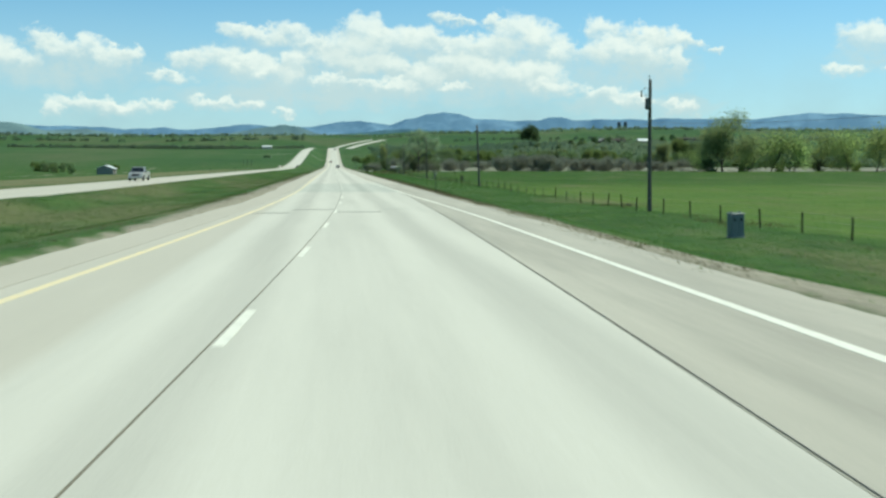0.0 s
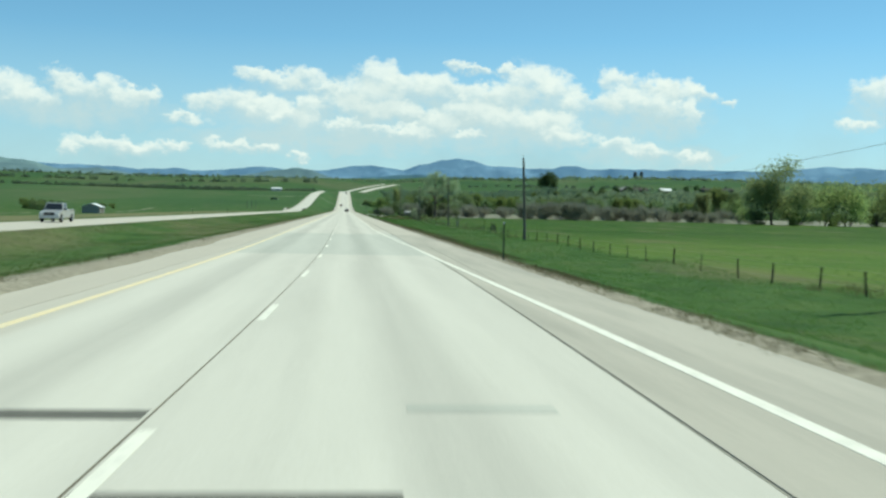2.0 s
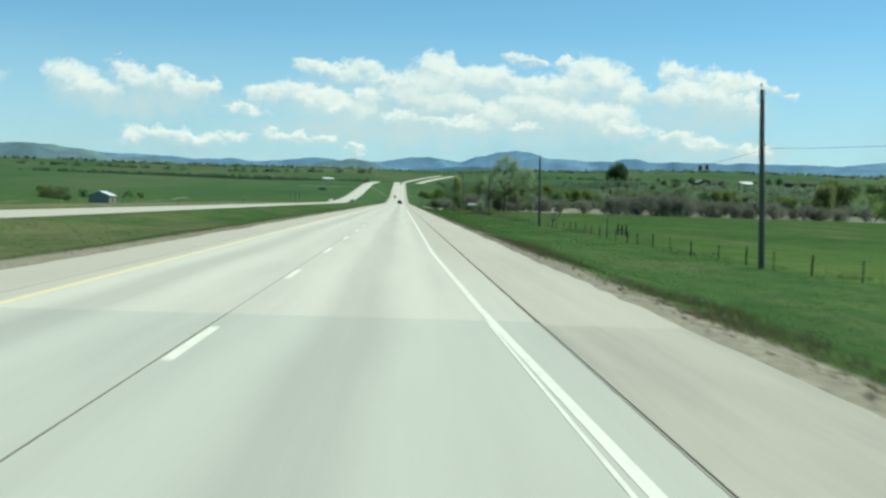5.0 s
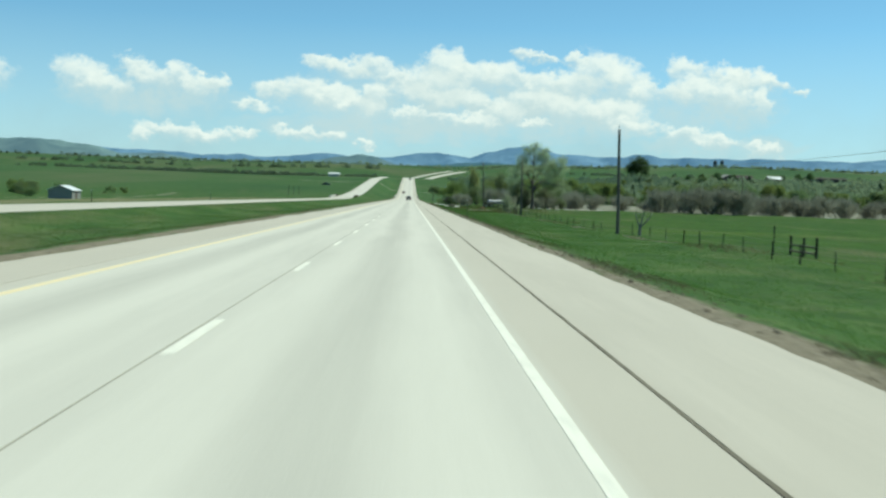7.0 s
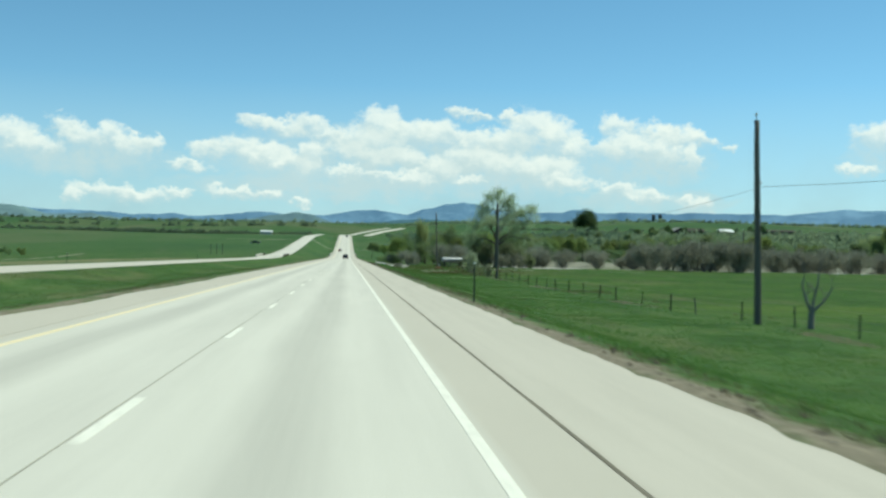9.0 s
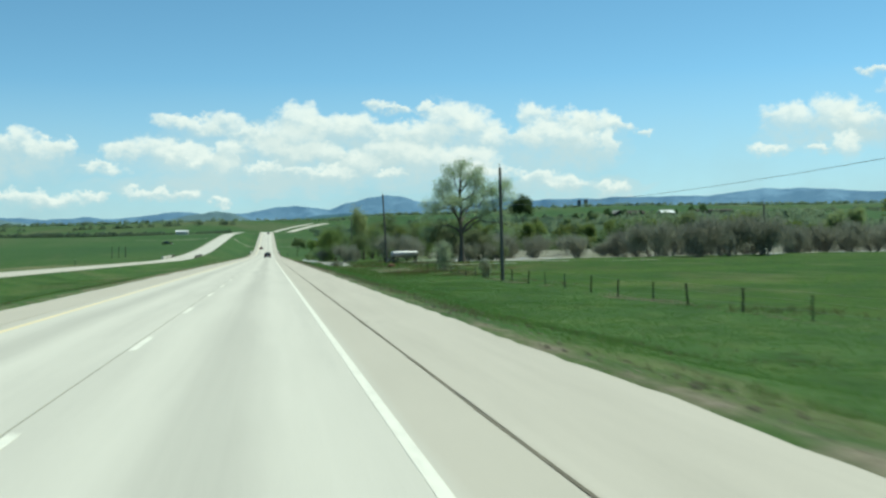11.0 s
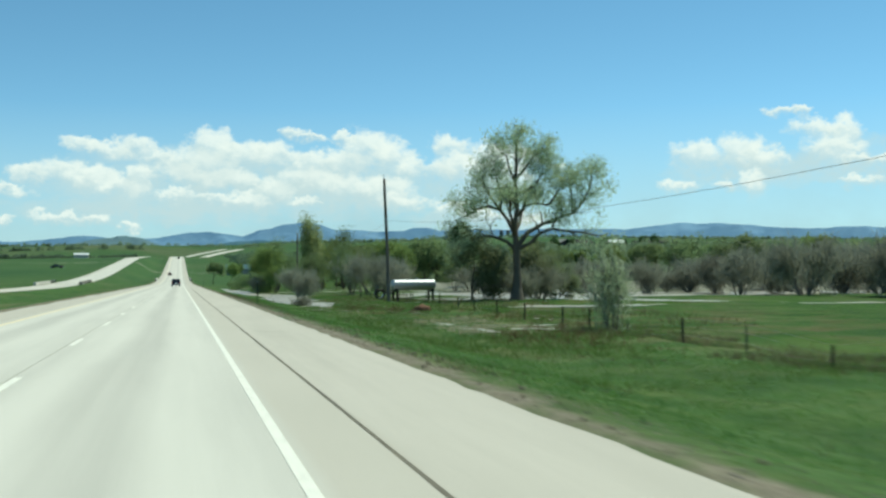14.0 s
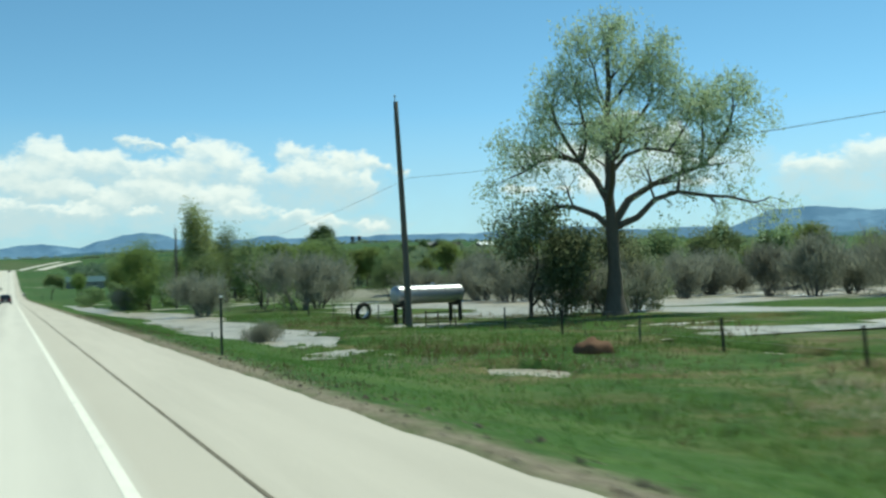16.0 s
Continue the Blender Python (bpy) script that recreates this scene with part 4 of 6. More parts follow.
for k in range(46):
    y = rnd.uniform(640, 1000)
    plant(green, rnd.uniform(60 + 0.1 * (y - 640), 260), y, rnd.uniform(5.0, 9.5), 10)
for k in range(34):
    y = rnd.uniform(535, 640)
    plant(green, rnd.uniform(24 + 0.1 * (y - 535), 66 + 0.3 * (y - 535)), y, rnd.uniform(7.5, 11.0), 10)
for x, y, h in ((15.6, 600, 6.5), (11.8, 690, 8), (21, 720, 6.5), (33, 740, 7), (26, 790, 7)):
    plant(green, x, y, h, 10)
for x, y, h in ((160, 900, 9), (262, 1010, 8), (281, 1018, 7), (318, 1040, 7), (331, 1046, 6), (120, 700, 8), (340, 900, 10), (70, 880, 8), (52, 760, 7)):
    plant(pine, x, y, h, 10)
# bushes and trees over the left-hand fields
for x, y, h in ((-153, 556, 6.0), (-150, 590, 5.0), (-139, 520, 5.6), (-146, 540, 5.0), (-160, 570, 6.5), (-143, 530, 4.6), (-150, 548, 5.4), (-166, 580, 6.0), (-120, 470, 3.5), (-132, 600, 4), (-128, 610, 3.4)):
    plant(bush, x, y, h * 0.85, 4)
M_LEAF_POPLAR = leaf_mat("pale poplar leaves", (0.30, 0.37, 0.15), (0.38, 0.45, 0.20), (0.46, 0.52, 0.27), 0.55)
poplar = tagged(broadleaf(48, 12.6, 5.6, "leaf", M_LEAF_POPLAR, 8000, trunk=0.05, angle=0.5, name="poplar_tree", size=0.14, loose=0.07), "upright yellow-green poplar tree by the creek", "tree")
poplar.matrix_world = pose(21.7, 469, float(land(21.7, 469)) - 0.1)


# the great cottonwood beside the flooded ditch
M_BARK_OLD = worn("grey cottonwood bark", (0.075, 0.065, 0.052), (0.165, 0.145, 0.12), 3, stretch=(5, 5, 0.8), bump=0.8)


def great_tree():
    rng = np.random.RandomState(77)
    segs, tips = [], []
    tree = new("great_cottonwood")
    # trunk with a flared foot
    p, r = np.array([0, 0, -0.4]), 1.0
    for q, r1 in (((0.0, 0, 0.30), 0.70), ((0.0, 0, 1.2), 0.47), ((0.02, 0, 2.6), 0.39), ((0.0, 0, 4.2), 0.38), ((-0.05, 0, 5.6), 0.44)):
        q = np.array(q)
        segs.append((p, q, r, r1))
        p, r = q, r1
    f = p
    def limb(start, pts, r0, depth=3, spurs=3):
        a, r = np.array(start, float), r0
        for k, b in enumerate(pts):
            b = np.array(b, float)
            segs.append((a, b, r, r * 0.82))
            d = (b - a) / np.linalg.norm(b - a)
            r *= 0.82
            if k:
                for m in range(spurs):
                    side = np.cross(d, rng.normal(size=3))
                    side /= np.linalg.norm(side)
                    e = d * 0.55 + side * 0.75 + np.array([0, 0, 0.45])
                    grow(rng, b, e / np.linalg.norm(e), rng.uniform(0.7, 1.25), r * 0.5, depth, segs, tips, 0.16, (2, 3), 0.52, 0.74, 0.10)
            a = b
        grow(rng, a, d, 1.15, r * 0.8, depth, segs, tips, 0.16, (2, 4), 0.5, 0.74, 0.10)
    # the leader
    limb(f, ((-0.15, 0.0, 7.4), (0.05, 0.15, 9.4), (-0.1, 0.1, 11.9), (0.05, -0.1, 13.8), (0.05, 0.0, 15.8)), 0.36)
    # limbs to one side
    limb((-0.1, 0, 5.2), ((-0.9, -0.2, 6.0), (-2.1, -0.4, 6.5), (-3.0, -0.5, 6.6), (-3.8, -0.5, 6.2), (-4.4, -0.3, 5.6)), 0.24, 2, 2)
    limb((-0.2, 0, 6.8), ((-0.8, 0.3, 8.2), (-1.6, 0.5, 9.3), (-2.8, 0.8, 9.7), (-3.8, 0.7, 9.4), (-4.5, 0.6, 8.9)), 0.25, 3)
    limb((-1.6, 0.5, 9.3), ((-2.4, 0.2, 10.6), (-2.9, 0.0, 11.6), (-3.1, -0.2, 12.4)), 0.15, 3)
    limb((-1.5, 0.4, 9.2), ((-1.3, -0.6, 10.7), (-1.7, -1.2, 12.2)), 0.12, 3)
    limb((-0.1, 0.1, 11.4), ((-0.9, -0.4, 11.5), (-2.1, -0.6, 11.4)), 0.10, 2)
    # limbs to the other side
    limb((0.05, 0, 10.9), ((1.0, 0.3, 11.2), (1.75, 0.5, 11.8), (2.3, 0.5, 12.6), (2.5, 0.3, 13.3)), 0.16, 3)
    limb((0.1, 0, 8.6), ((0.8, -0.4, 9.5), (1.75, -0.7, 9.85), (3.0, -0.9, 9.6), (3.7, -0.9, 10.6)), 0.17, 3)
    limb((0.15, 0, 5.6), ((1.0, 0.4, 6.9), (2.4, 0.8, 7.8), (4.1, 1.0, 8.5), (5.3, 1.0, 8.9), (6.2, 0.9, 10.0), (6.8, 0.7, 11.3), (7.0, 0.6, 12.2)), 0.30, 3)
    limb((5.2, 1.0, 8.9), ((5.2, 0.3, 10.2), (5.1, 0.0, 11.2)), 0.11, 3)
    limb((0.2, 0, 5.3), ((1.3, -0.5, 5.8), (2.2, -0.8, 6.8), (3.4, -1.0, 7.2), (5.0, -1.1, 6.9), (6.2, -1.0, 6.8), (7.3, -0.8, 6.5)), 0.26, 2, 2)
    limb((0.0, 0.1, 12.4), ((0.9, 0.3, 13.6), (1.7, 0.4, 14.8)), 0.13, 3)
    limb((0.0, 0.0, 12.2), ((-0.6, -0.5, 13.4), (-0.8, -0.7, 14.6)), 0.11, 3)
    # limbs forwards and back
    limb((-0.2, 0, 6.8), ((0.2, 1.7, 8.0), (0.3, 3.2, 9.2), (0.6, 4.4, 10.4)), 0.24, 3)
    limb((-0.2, 0, 6.6), ((-0.2, -1.7, 7.8), (-0.4, -3.2, 8.8), (-0.3, -4.4, 9.6)), 0.24, 3)
    segs = [(a, b, r * (0.6 if r < 0.05 else 0.86 if r < 0.4 else 1.0), q * (0.6 if r < 0.05 else 0.86 if r < 0.4 else 1.0)) for a, b, r, q in segs]
    limbs("trunk", segs, M_BARK_OLD, tree, 9, 0.006)
    end = np.array([t[0] for t in tips] + [0.5 * (a + b) for a, b, r, q in segs if r < 0.022])
    # leaves hang on drooping strands below the fine ends
    m, per = 8400, 8
    n = m * per
    start = end[rng.randint(0, len(end), m)] + np.clip(rng.normal(size=(m, 3)), -1.6, 1.6) * 0.45
    drop = rng.uniform(0.15, 1.1, m)
    sway = rng.normal(size=(m, 2)) * 0.22
    u = rng.uniform(0, 1, (m, per))
    c = np.repeat(start, per, 0)
    u, drop, sway = u.ravel(), np.repeat(drop, per), np.repeat(sway, per, 0)
    c[:, :2] += sway * u[:, None] + rng.normal(size=(n, 2)) * 0.07
    c[:, 2] -= u * drop
    sheaf("crown", diamonds(rng, c, 0.074, 1.7, 0.9), 4, M_LEAF_PALE, tree)
    tree.matrix_world = pose(31.0, 392.0, float(land(31.0, 392)) - 0.05, 0, 0, -21) @ Matrix.Diagonal((1.0, 1.0, 0.915, 1))
    return tagged(tree, "great spreading cottonwood with sparse pale new leaves", "tree")


great_tree()
M_LEAF_OLIVE = leaf_mat("olive spring leaves", (0.175, 0.215, 0.115), (0.225, 0.265, 0.145), (0.28, 0.315, 0.185), 0.58)
thicket = tagged(broadleaf(61, 6.6, 6.2, "leaf", M_LEAF_OLIVE, 14000, 4, 0.10, 0.125, 0.7, "olive_tree"), "small round olive-green tree beside the great cottonwood", "tree", "trees beside the cottonwood")
thicket.matrix_world = pose(27.5, 395.2, float(land(27.5, 395.2)) - 0.05)
for x, y, k in ((33.4, 398.6, 0.84), (36.2, 400.5, 0.70), (38.8, 402, 0.55)):
    place(thicket, x, y, k, 70 * k)
for x, y, h in ((35, 397, 3.8), (29.3, 395.4, 4.0), (32.6, 395.6, 3.4)):
    plant(grey, x, y, h, 6)
# fuller trees behind the willows and beyond the river
for x, y, h in ((168.5, 490, 14.5), (174, 484, 13.5), (181, 478, 14.0), (73, 520, 8), (81.5, 540, 8.5), (129, 560, 10), (137, 560, 11),
                (83, 470, 8.4), (93, 482, 9.4), (101, 486, 8.6), (110, 490, 9.8), (107, 474, 8.2), (119, 480, 9.0), (127, 492, 9.6)):
    plant(green, x, y, h, 10)


# distant woods
def woods(name, label, spots, tall, mat, seed):
    """Far belts of trees, each a low heap of small leaf faces."""
    rng = np.random.RandomState(seed)
    m = 150
    base = np.repeat(spots + rng.normal(size=spots.shape) * 3.0, m, 0)
    n = len(base)
    hh = np.repeat(tall * rng.uniform(0.45, 1.25, len(spots)), m)
    ww = np.repeat(tall * rng.uniform(0.5, 1.1, len(spots)), m)
    u = rng.normal(size=(n, 3))
    u /= np.linalg.norm(u, axis=1)[:, None]
    u *= rng.uniform(0.55, 1.08, n)[:, None]
    x, y = base[:, 0] + u[:, 0] * ww, base[:, 1] + u[:, 1] * ww
    c = np.stack([x, y, land(x, y) + hh * np.abs(u[:, 2]) + 0.2], 1)
    return tagged(sheaf(name, diamonds(rng, c, tall * 0.17, 1.3), 4, mat, None), label, "woods", kind="stuff")


# both leaf colours are paled to stand in for distance haze
M_LEAF_FAR = leaf_mat("far mixed foliage paled for haze", (0.125, 0.18, 0.115), (0.155, 0.215, 0.135), (0.19, 0.245, 0.16), 0.5)
M_LEAF_SCRUB = leaf_mat("olive scrub paled for haze", (0.19, 0.25, 0.155), (0.24, 0.305, 0.185), (0.29, 0.35, 0.22), 0.55)
wr = np.random.RandomState(9)
k = wr.uniform(0, 1, (330, 2))
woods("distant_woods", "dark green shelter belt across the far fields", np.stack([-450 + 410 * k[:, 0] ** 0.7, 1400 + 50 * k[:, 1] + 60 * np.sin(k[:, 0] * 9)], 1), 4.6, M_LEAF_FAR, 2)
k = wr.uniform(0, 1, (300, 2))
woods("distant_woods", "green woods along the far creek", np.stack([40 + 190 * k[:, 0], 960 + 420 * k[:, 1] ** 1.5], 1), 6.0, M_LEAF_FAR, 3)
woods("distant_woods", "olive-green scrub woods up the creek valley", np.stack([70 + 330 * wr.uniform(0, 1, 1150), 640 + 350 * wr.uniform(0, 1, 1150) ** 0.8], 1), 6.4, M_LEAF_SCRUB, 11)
woods("distant_woods", "low scrub on the far slope behind the farm", np.stack([120 + 620 * wr.uniform(0, 1, 420), 1080 + 700 * wr.uniform(0, 1, 420)], 1), 4.2, M_LEAF_SCRUB, 13)
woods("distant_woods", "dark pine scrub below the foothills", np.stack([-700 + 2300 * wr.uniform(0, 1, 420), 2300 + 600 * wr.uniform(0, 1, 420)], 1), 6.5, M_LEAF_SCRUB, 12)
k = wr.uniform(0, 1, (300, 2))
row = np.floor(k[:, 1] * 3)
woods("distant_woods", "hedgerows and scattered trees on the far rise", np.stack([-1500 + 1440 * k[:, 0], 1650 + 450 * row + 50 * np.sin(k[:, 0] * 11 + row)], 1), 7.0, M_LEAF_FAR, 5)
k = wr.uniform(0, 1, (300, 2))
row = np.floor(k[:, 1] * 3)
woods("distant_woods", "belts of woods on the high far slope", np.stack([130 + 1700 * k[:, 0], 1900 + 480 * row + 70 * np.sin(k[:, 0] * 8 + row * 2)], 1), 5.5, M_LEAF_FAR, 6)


# ---- water ----
def water_mat():
    n = Nodes("muddy flood water", 0.40)
    c = n.mix(n.noise(0.2, 4, 0.6), (0.35, 0.315, 0.25), (0.46, 0.42, 0.34))
    c = n.mix(n.span(n.noise(0.9, 5, 0.7, (1, 0.5, 1)), 0.48, 0.64, 0, 0.75), c, (0.13, 0.115, 0.07))
    n.colour(c)
    n.bump(n.noise(1.6, 4, 0.6, (1, 2.2, 1)), 0.25, 0.05)
    return n.mat


M_WATER = water_mat()


def pool(name, label, x0, x1, y0, y1, z):
    xs, ys = np.linspace(x0, x1, 12), np.linspace(y0, y1, 12)
    ob = grid(name, xs, ys, lambda X, Y: z + 0 * X, M_WATER)
    return tagged(ob, label, "water", kind="structure")


pool("water_fence", "shallow muddy flood water along the fence", 17.0, 23.0, 312, 344, -1.30)
pool("water_verge", "shallow muddy flood water lying in the grass", 8.0, 26.0, 344, 373.4, -0.97)
pool("water_ditch", "muddy flood water standing in the roadside ditch", 8.0, 58.0, 373.4, 600, -0.68)
pool("water_meadow", "grey flood water across the meadow edge", 58.0, 330.0, 396, 520, -0.85)


# ---- fences ----
M_FENCE = worn("dark weathered post", (0.025, 0.025, 0.022), (0.06, 0.055, 0.045), 5)
M_REFLECT = worn("white reflector", (0.75, 0.75, 0.72), (0.85, 0.85, 0.82), 9, 0.3)


def fence_x(y):
    return 19.6 + 0.9 * ease(y, 150, 190) * (1 - ease(y, 205, 225)) + 1.0 * ease(y, 320, 350) - 0.4 * ease(y, 215, 240)


def t_post(h):
    bm = bmesh.new()
    box(bm, -0.035, 0.035, -0.006, 0.006, -0.3, h)
    box(bm, -0.006, 0.006, 0.006, 0.045, -0.3, h)
    return bm


def wood_post(h, r):
    bm = bmesh.new()
    tube(bm, (0, 0, -0.3), (0.02, 0.01, h * 0.5), r, r * 0.95, 8, False)
    tube(bm, (0.02, 0.01, h * 0.5), (0.0, 0.0, h), r * 0.95, r * 0.88, 8)
    bmesh.ops.remove_doubles(bm, verts=bm.verts, dist=0.002)
    return bm


steel_post = tagged(part("fence_post", t_post(0.95), M_POST), "thin dark steel fence post in the grass", "fence post", "roadside fence")
timber_post = tagged(part("fence_post", wood_post(1.02, 0.05), M_FENCE), "dark weathered round wooden fence post", "fence post", "roadside fence")
fr = random.Random(12)
y, first, tops = -46.0, {steel_post: True, timber_post: True}, []
while y < 425:
    kind = timber_post if fr.random() < 0.5 else steel_post
    x = float(fence_x(y)) + fr.uniform(-0.12, 0.12)
    m = pose(x, y, float(land(x, y)), fr.uniform(-4, 4), fr.uniform(-4, 4), fr.uniform(0, 360))
    if first[kind]:
        kind.matrix_world, first[kind] = m, False
    else:
        copy_thing(kind, m)
    tops.append((x, y, float(land(x, y))))
    y += fr.uniform(4.4, 6.4)
for h in (0.35, 0.7, 1.02):
    bm = bmesh.new()
    for p, q in zip(tops, tops[1:]):
        tube(bm, (p[0], p[1], p[2] + h), (q[0], q[1], q[2] + h), 0.004, 0.004, 3, False)
    tagged(part("fence_wire", bm, M_WIRE), "rusty barbed wire strand along the fence", "wire", "fence wires")


copy_thing(steel_post, pose(9.0, 390.9, float(land(9.0, 390.9)), 2, 3, 40))


def h_brace():
    ob = new("fence_brace")
    for k, yy in enumerate((178.2, 180.2, 182.4)):
        x = 23.2
        p = part("post", wood_post(1.2 if k != 1 else 1.1, 0.085), M_FENCE, ob)
        p.location = (x, yy, float(land(x, yy)))
    z = float(land(23.2, 180))
    for zz in (0.25, 0.62):
        bm = bmesh.new()
        tube(bm, (23.2, 178.2, z + zz), (23.2, 182.4, z + zz), 0.05, 0.045, 7)
        part("rail", bm, M_WOOD, ob)
    return tagged(ob, "short dark wooden fence brace with rails", "fence")


h_brace()


def marker(x, y, h, label, plate, side=1):
    ob = new("delineator_post")
    z = float(land(x, y))
    ob.matrix_world = pose(x, y, z, 0, 0, 0)
    bm = bmesh.new()
    box(bm, -0.028, 0.028, -0.006, 0.006, -0.3, h)
    box(bm, -0.028, -0.02, -0.006, 0.03, -0.3, h), box(bm, 0.02, 0.028, -0.006, 0.03, -0.3, h)
    part("post", bm, M_POST, ob)
    bm = bmesh.new()
    box(bm, -0.04, 0.04, -0.016, -0.008, h - plate, h - 0.03, 0.003)
    part("reflector", bm, M_REFLECT if plate < 0.3 else M_FENCE, ob)
    return tagged(ob, label, "road marker", "road markers")


for x, y in ((4.95, 43.4), (4.89, 207.7), (5.4, 367.9), (5.2, 527.0)):
    marker(x, y, 1.55, "thin dark steel delineator post at the shoulder", 0.09)
marker(21.9, 181.6, 1.75, "dark upright marker post beside the fence", 0.5)
for y in (131.0, 232.0, 300.0, 414.0):
    marker(-33.0, y, 1.3, "thin delineator post beside the opposite carriageway", 0.12)


# ---- roadside things ----
def cabinet():
    M = worn("faded blue-grey enamel", (0.12, 0.15, 0.165), (0.19, 0.22, 0.235), 3, 0.5)
    ob = new("utility_cabinet")
    bm = bmesh.new()
    box(bm, -0.40, 0.40, -0.27, 0.27, -0.25, 0.06, 0.015)
    part("plinth", bm, M_SHOULDER, ob, "rough concrete plinth")
    bm = bmesh.new()
    box(bm, -0.36, 0.36, -0.23, 0.23, 0.06, 1.16, 0.02)
    body = part("body", bm, M, ob)
    bm = bmesh.new()
    box(bm, -0.39, 0.39, -0.26, 0.26, 1.16, 1.24, 0.025)
    part("lid", bm, M, ob)
    for k, x in enumerate((-0.24, 0.20)):
        bm = bmesh.new()
        box(bm, x - 0.05, x + 0.05, -0.05, 0.05, 1.24, 1.33, 0.015)
        part("lifting_lug", bm, M, ob)
    for x in (-0.18, 0.18):
        bm = bmesh.new()
        box(bm, x - 0.165, x + 0.165, -0.245, -0.228, 0.12, 1.10, 0.006)
        door = part("door", bm, M, ob)
        bm = bmesh.new()
        box(bm, x - 0.05, x + 0.05, -0.265, -0.245, 0.86, 1.0, 0.006)
        part("handle" if x > 0 else "label_plate", bm, M_FENCE, door)
    x, y = 15.3, 6.4
    ob.matrix_world = pose(x, y, float(land(x, y)), 1, -2, 8) @ Matrix.Diagonal((0.92, 0.92, 0.92, 1))
    return tagged(ob, "faded blue-grey steel utility cabinet in roadside grass", "cabinet")


cabinet()


def snag():
    rng = np.random.RandomState(5)
    segs, tips = [], []
    ob = new("dead_tree")
    A = lambda *v: np.array(v, float)
    segs.append((A(0, 0, -0.2), A(0.03, 0, 0.75), 0.17, 0.13))
    for pts in (((-0.25, 0, 1.3), (-0.38, 0.1, 1.9), (-0.30, 0.1, 2.25)), ((0.18, 0.1, 1.35), (0.30, 0, 2.0), (0.34, 0, 2.5)), ((0.5, -0.1, 1.2), (0.85, 0, 1.6), (0.98, 0, 1.85))):
        p, r = A(0.03, 0, 0.72), 0.085
        for q in pts:
            segs.append((p, A(*q), r, r * 0.7))
            p, r = A(*q), r * 0.7
        grow(rng, p, A(0.1, 0, 1), 0.32, r * 0.6, 2, segs, tips, 0.0, (2, 3), 0.6, 0.75, 0.1)
        grow(rng, A(*pts[0]), A(0.4, 0.2, 1), 0.36, 0.03, 2, segs, tips, 0.0, (2, 3), 0.6, 0.75, 0.1)
    limbs("trunk", segs, worn("silvery dead wood", (0.11, 0.10, 0.09), (0.30, 0.29, 0.26), 3, stretch=(4, 4, 0.6)), ob, 6, 0.012)
    ob.matrix_world = pose(20.6, 213.6, float(land(20.6, 213.6)))
    return tagged(ob, "small silver-grey dead tree by the fence", "tree")


snag()


def tank():
    ob = new("storage_tank")
    M = worn("bright galvanised sheet", (0.30, 0.31, 0.33), (0.37, 0.38, 0.40), 1.5, 0.40, 0.6)
    L, R, zc = 4.3, 0.52, 0.60
    bm = bmesh.new()
    prof = ((-L / 2 - 0.16, 0.22), (-L / 2 - 0.13, 0.36), (-L / 2 - 0.07, 0.47), (-L / 2, R), (-L / 2 + 0.03, R), (-L / 2 + 0.3, R), (L / 2 - 0.3, R), (L / 2 - 0.03, R), (L / 2, R), (L / 2 + 0.07, 0.47), (L / 2 + 0.13, 0.36), (L / 2 + 0.16, 0.22))
    rings = []
    for x, r in prof:
        rings.append([bm.verts.new((x, r * math.cos(k * math.pi / 14), zc + r * math.sin(k * math.pi / 14))) for k in range(28)])
        if len(rings) > 1:
            for k in range(28):
                bm.faces.new((rings[-2][k], rings[-1][k], rings[-1][(k + 1) % 28], rings[-2][(k + 1) % 28]))
    bm.faces.new(rings[0]), bm.faces.new(rings[-1][::-1])
    part("shell", bm, M, ob, "shiny silver cylindrical shell", True)
    for x in (-0.86, 0.94):
        bm = bmesh.new()
        tube(bm, (x - 0.03, 0, zc), (x + 0.03, 0, zc), R + 0.012, R + 0.012, 28)
        part("strap", bm, M, ob)
    base = float(land(22.5, 397.9)) - 0.34
    for x in (-1.9, 1.9):
        bm = bmesh.new()
        box(bm, x - 0.1, x + 0.1, -0.55, 0.55, -0.08, 0.22, 0.02)
        part("saddle", bm, M_FENCE, ob)
        for yy in (-0.45, 0.45):
            bm = bmesh.new()
            box(bm, x - 0.09, x + 0.09, yy - 0.09, yy + 0.09, base - 0.2, -0.06, 0.012)
            part("leg", bm, M_FENCE, ob)
    bm = bmesh.new()
    tube(bm, (0.4, 0, zc + R - 0.03), (0.4, 0, zc + R + 0.14), 0.12, 0.12, 12)
    part("hatch", bm, M_STEEL, ob)
    ob.matrix_world = pose(22.35, 397.9, 0.34, 0, 0, 14)
    return tagged(ob, "silver horizontal storage tank on dark legs", "tank")


tank()


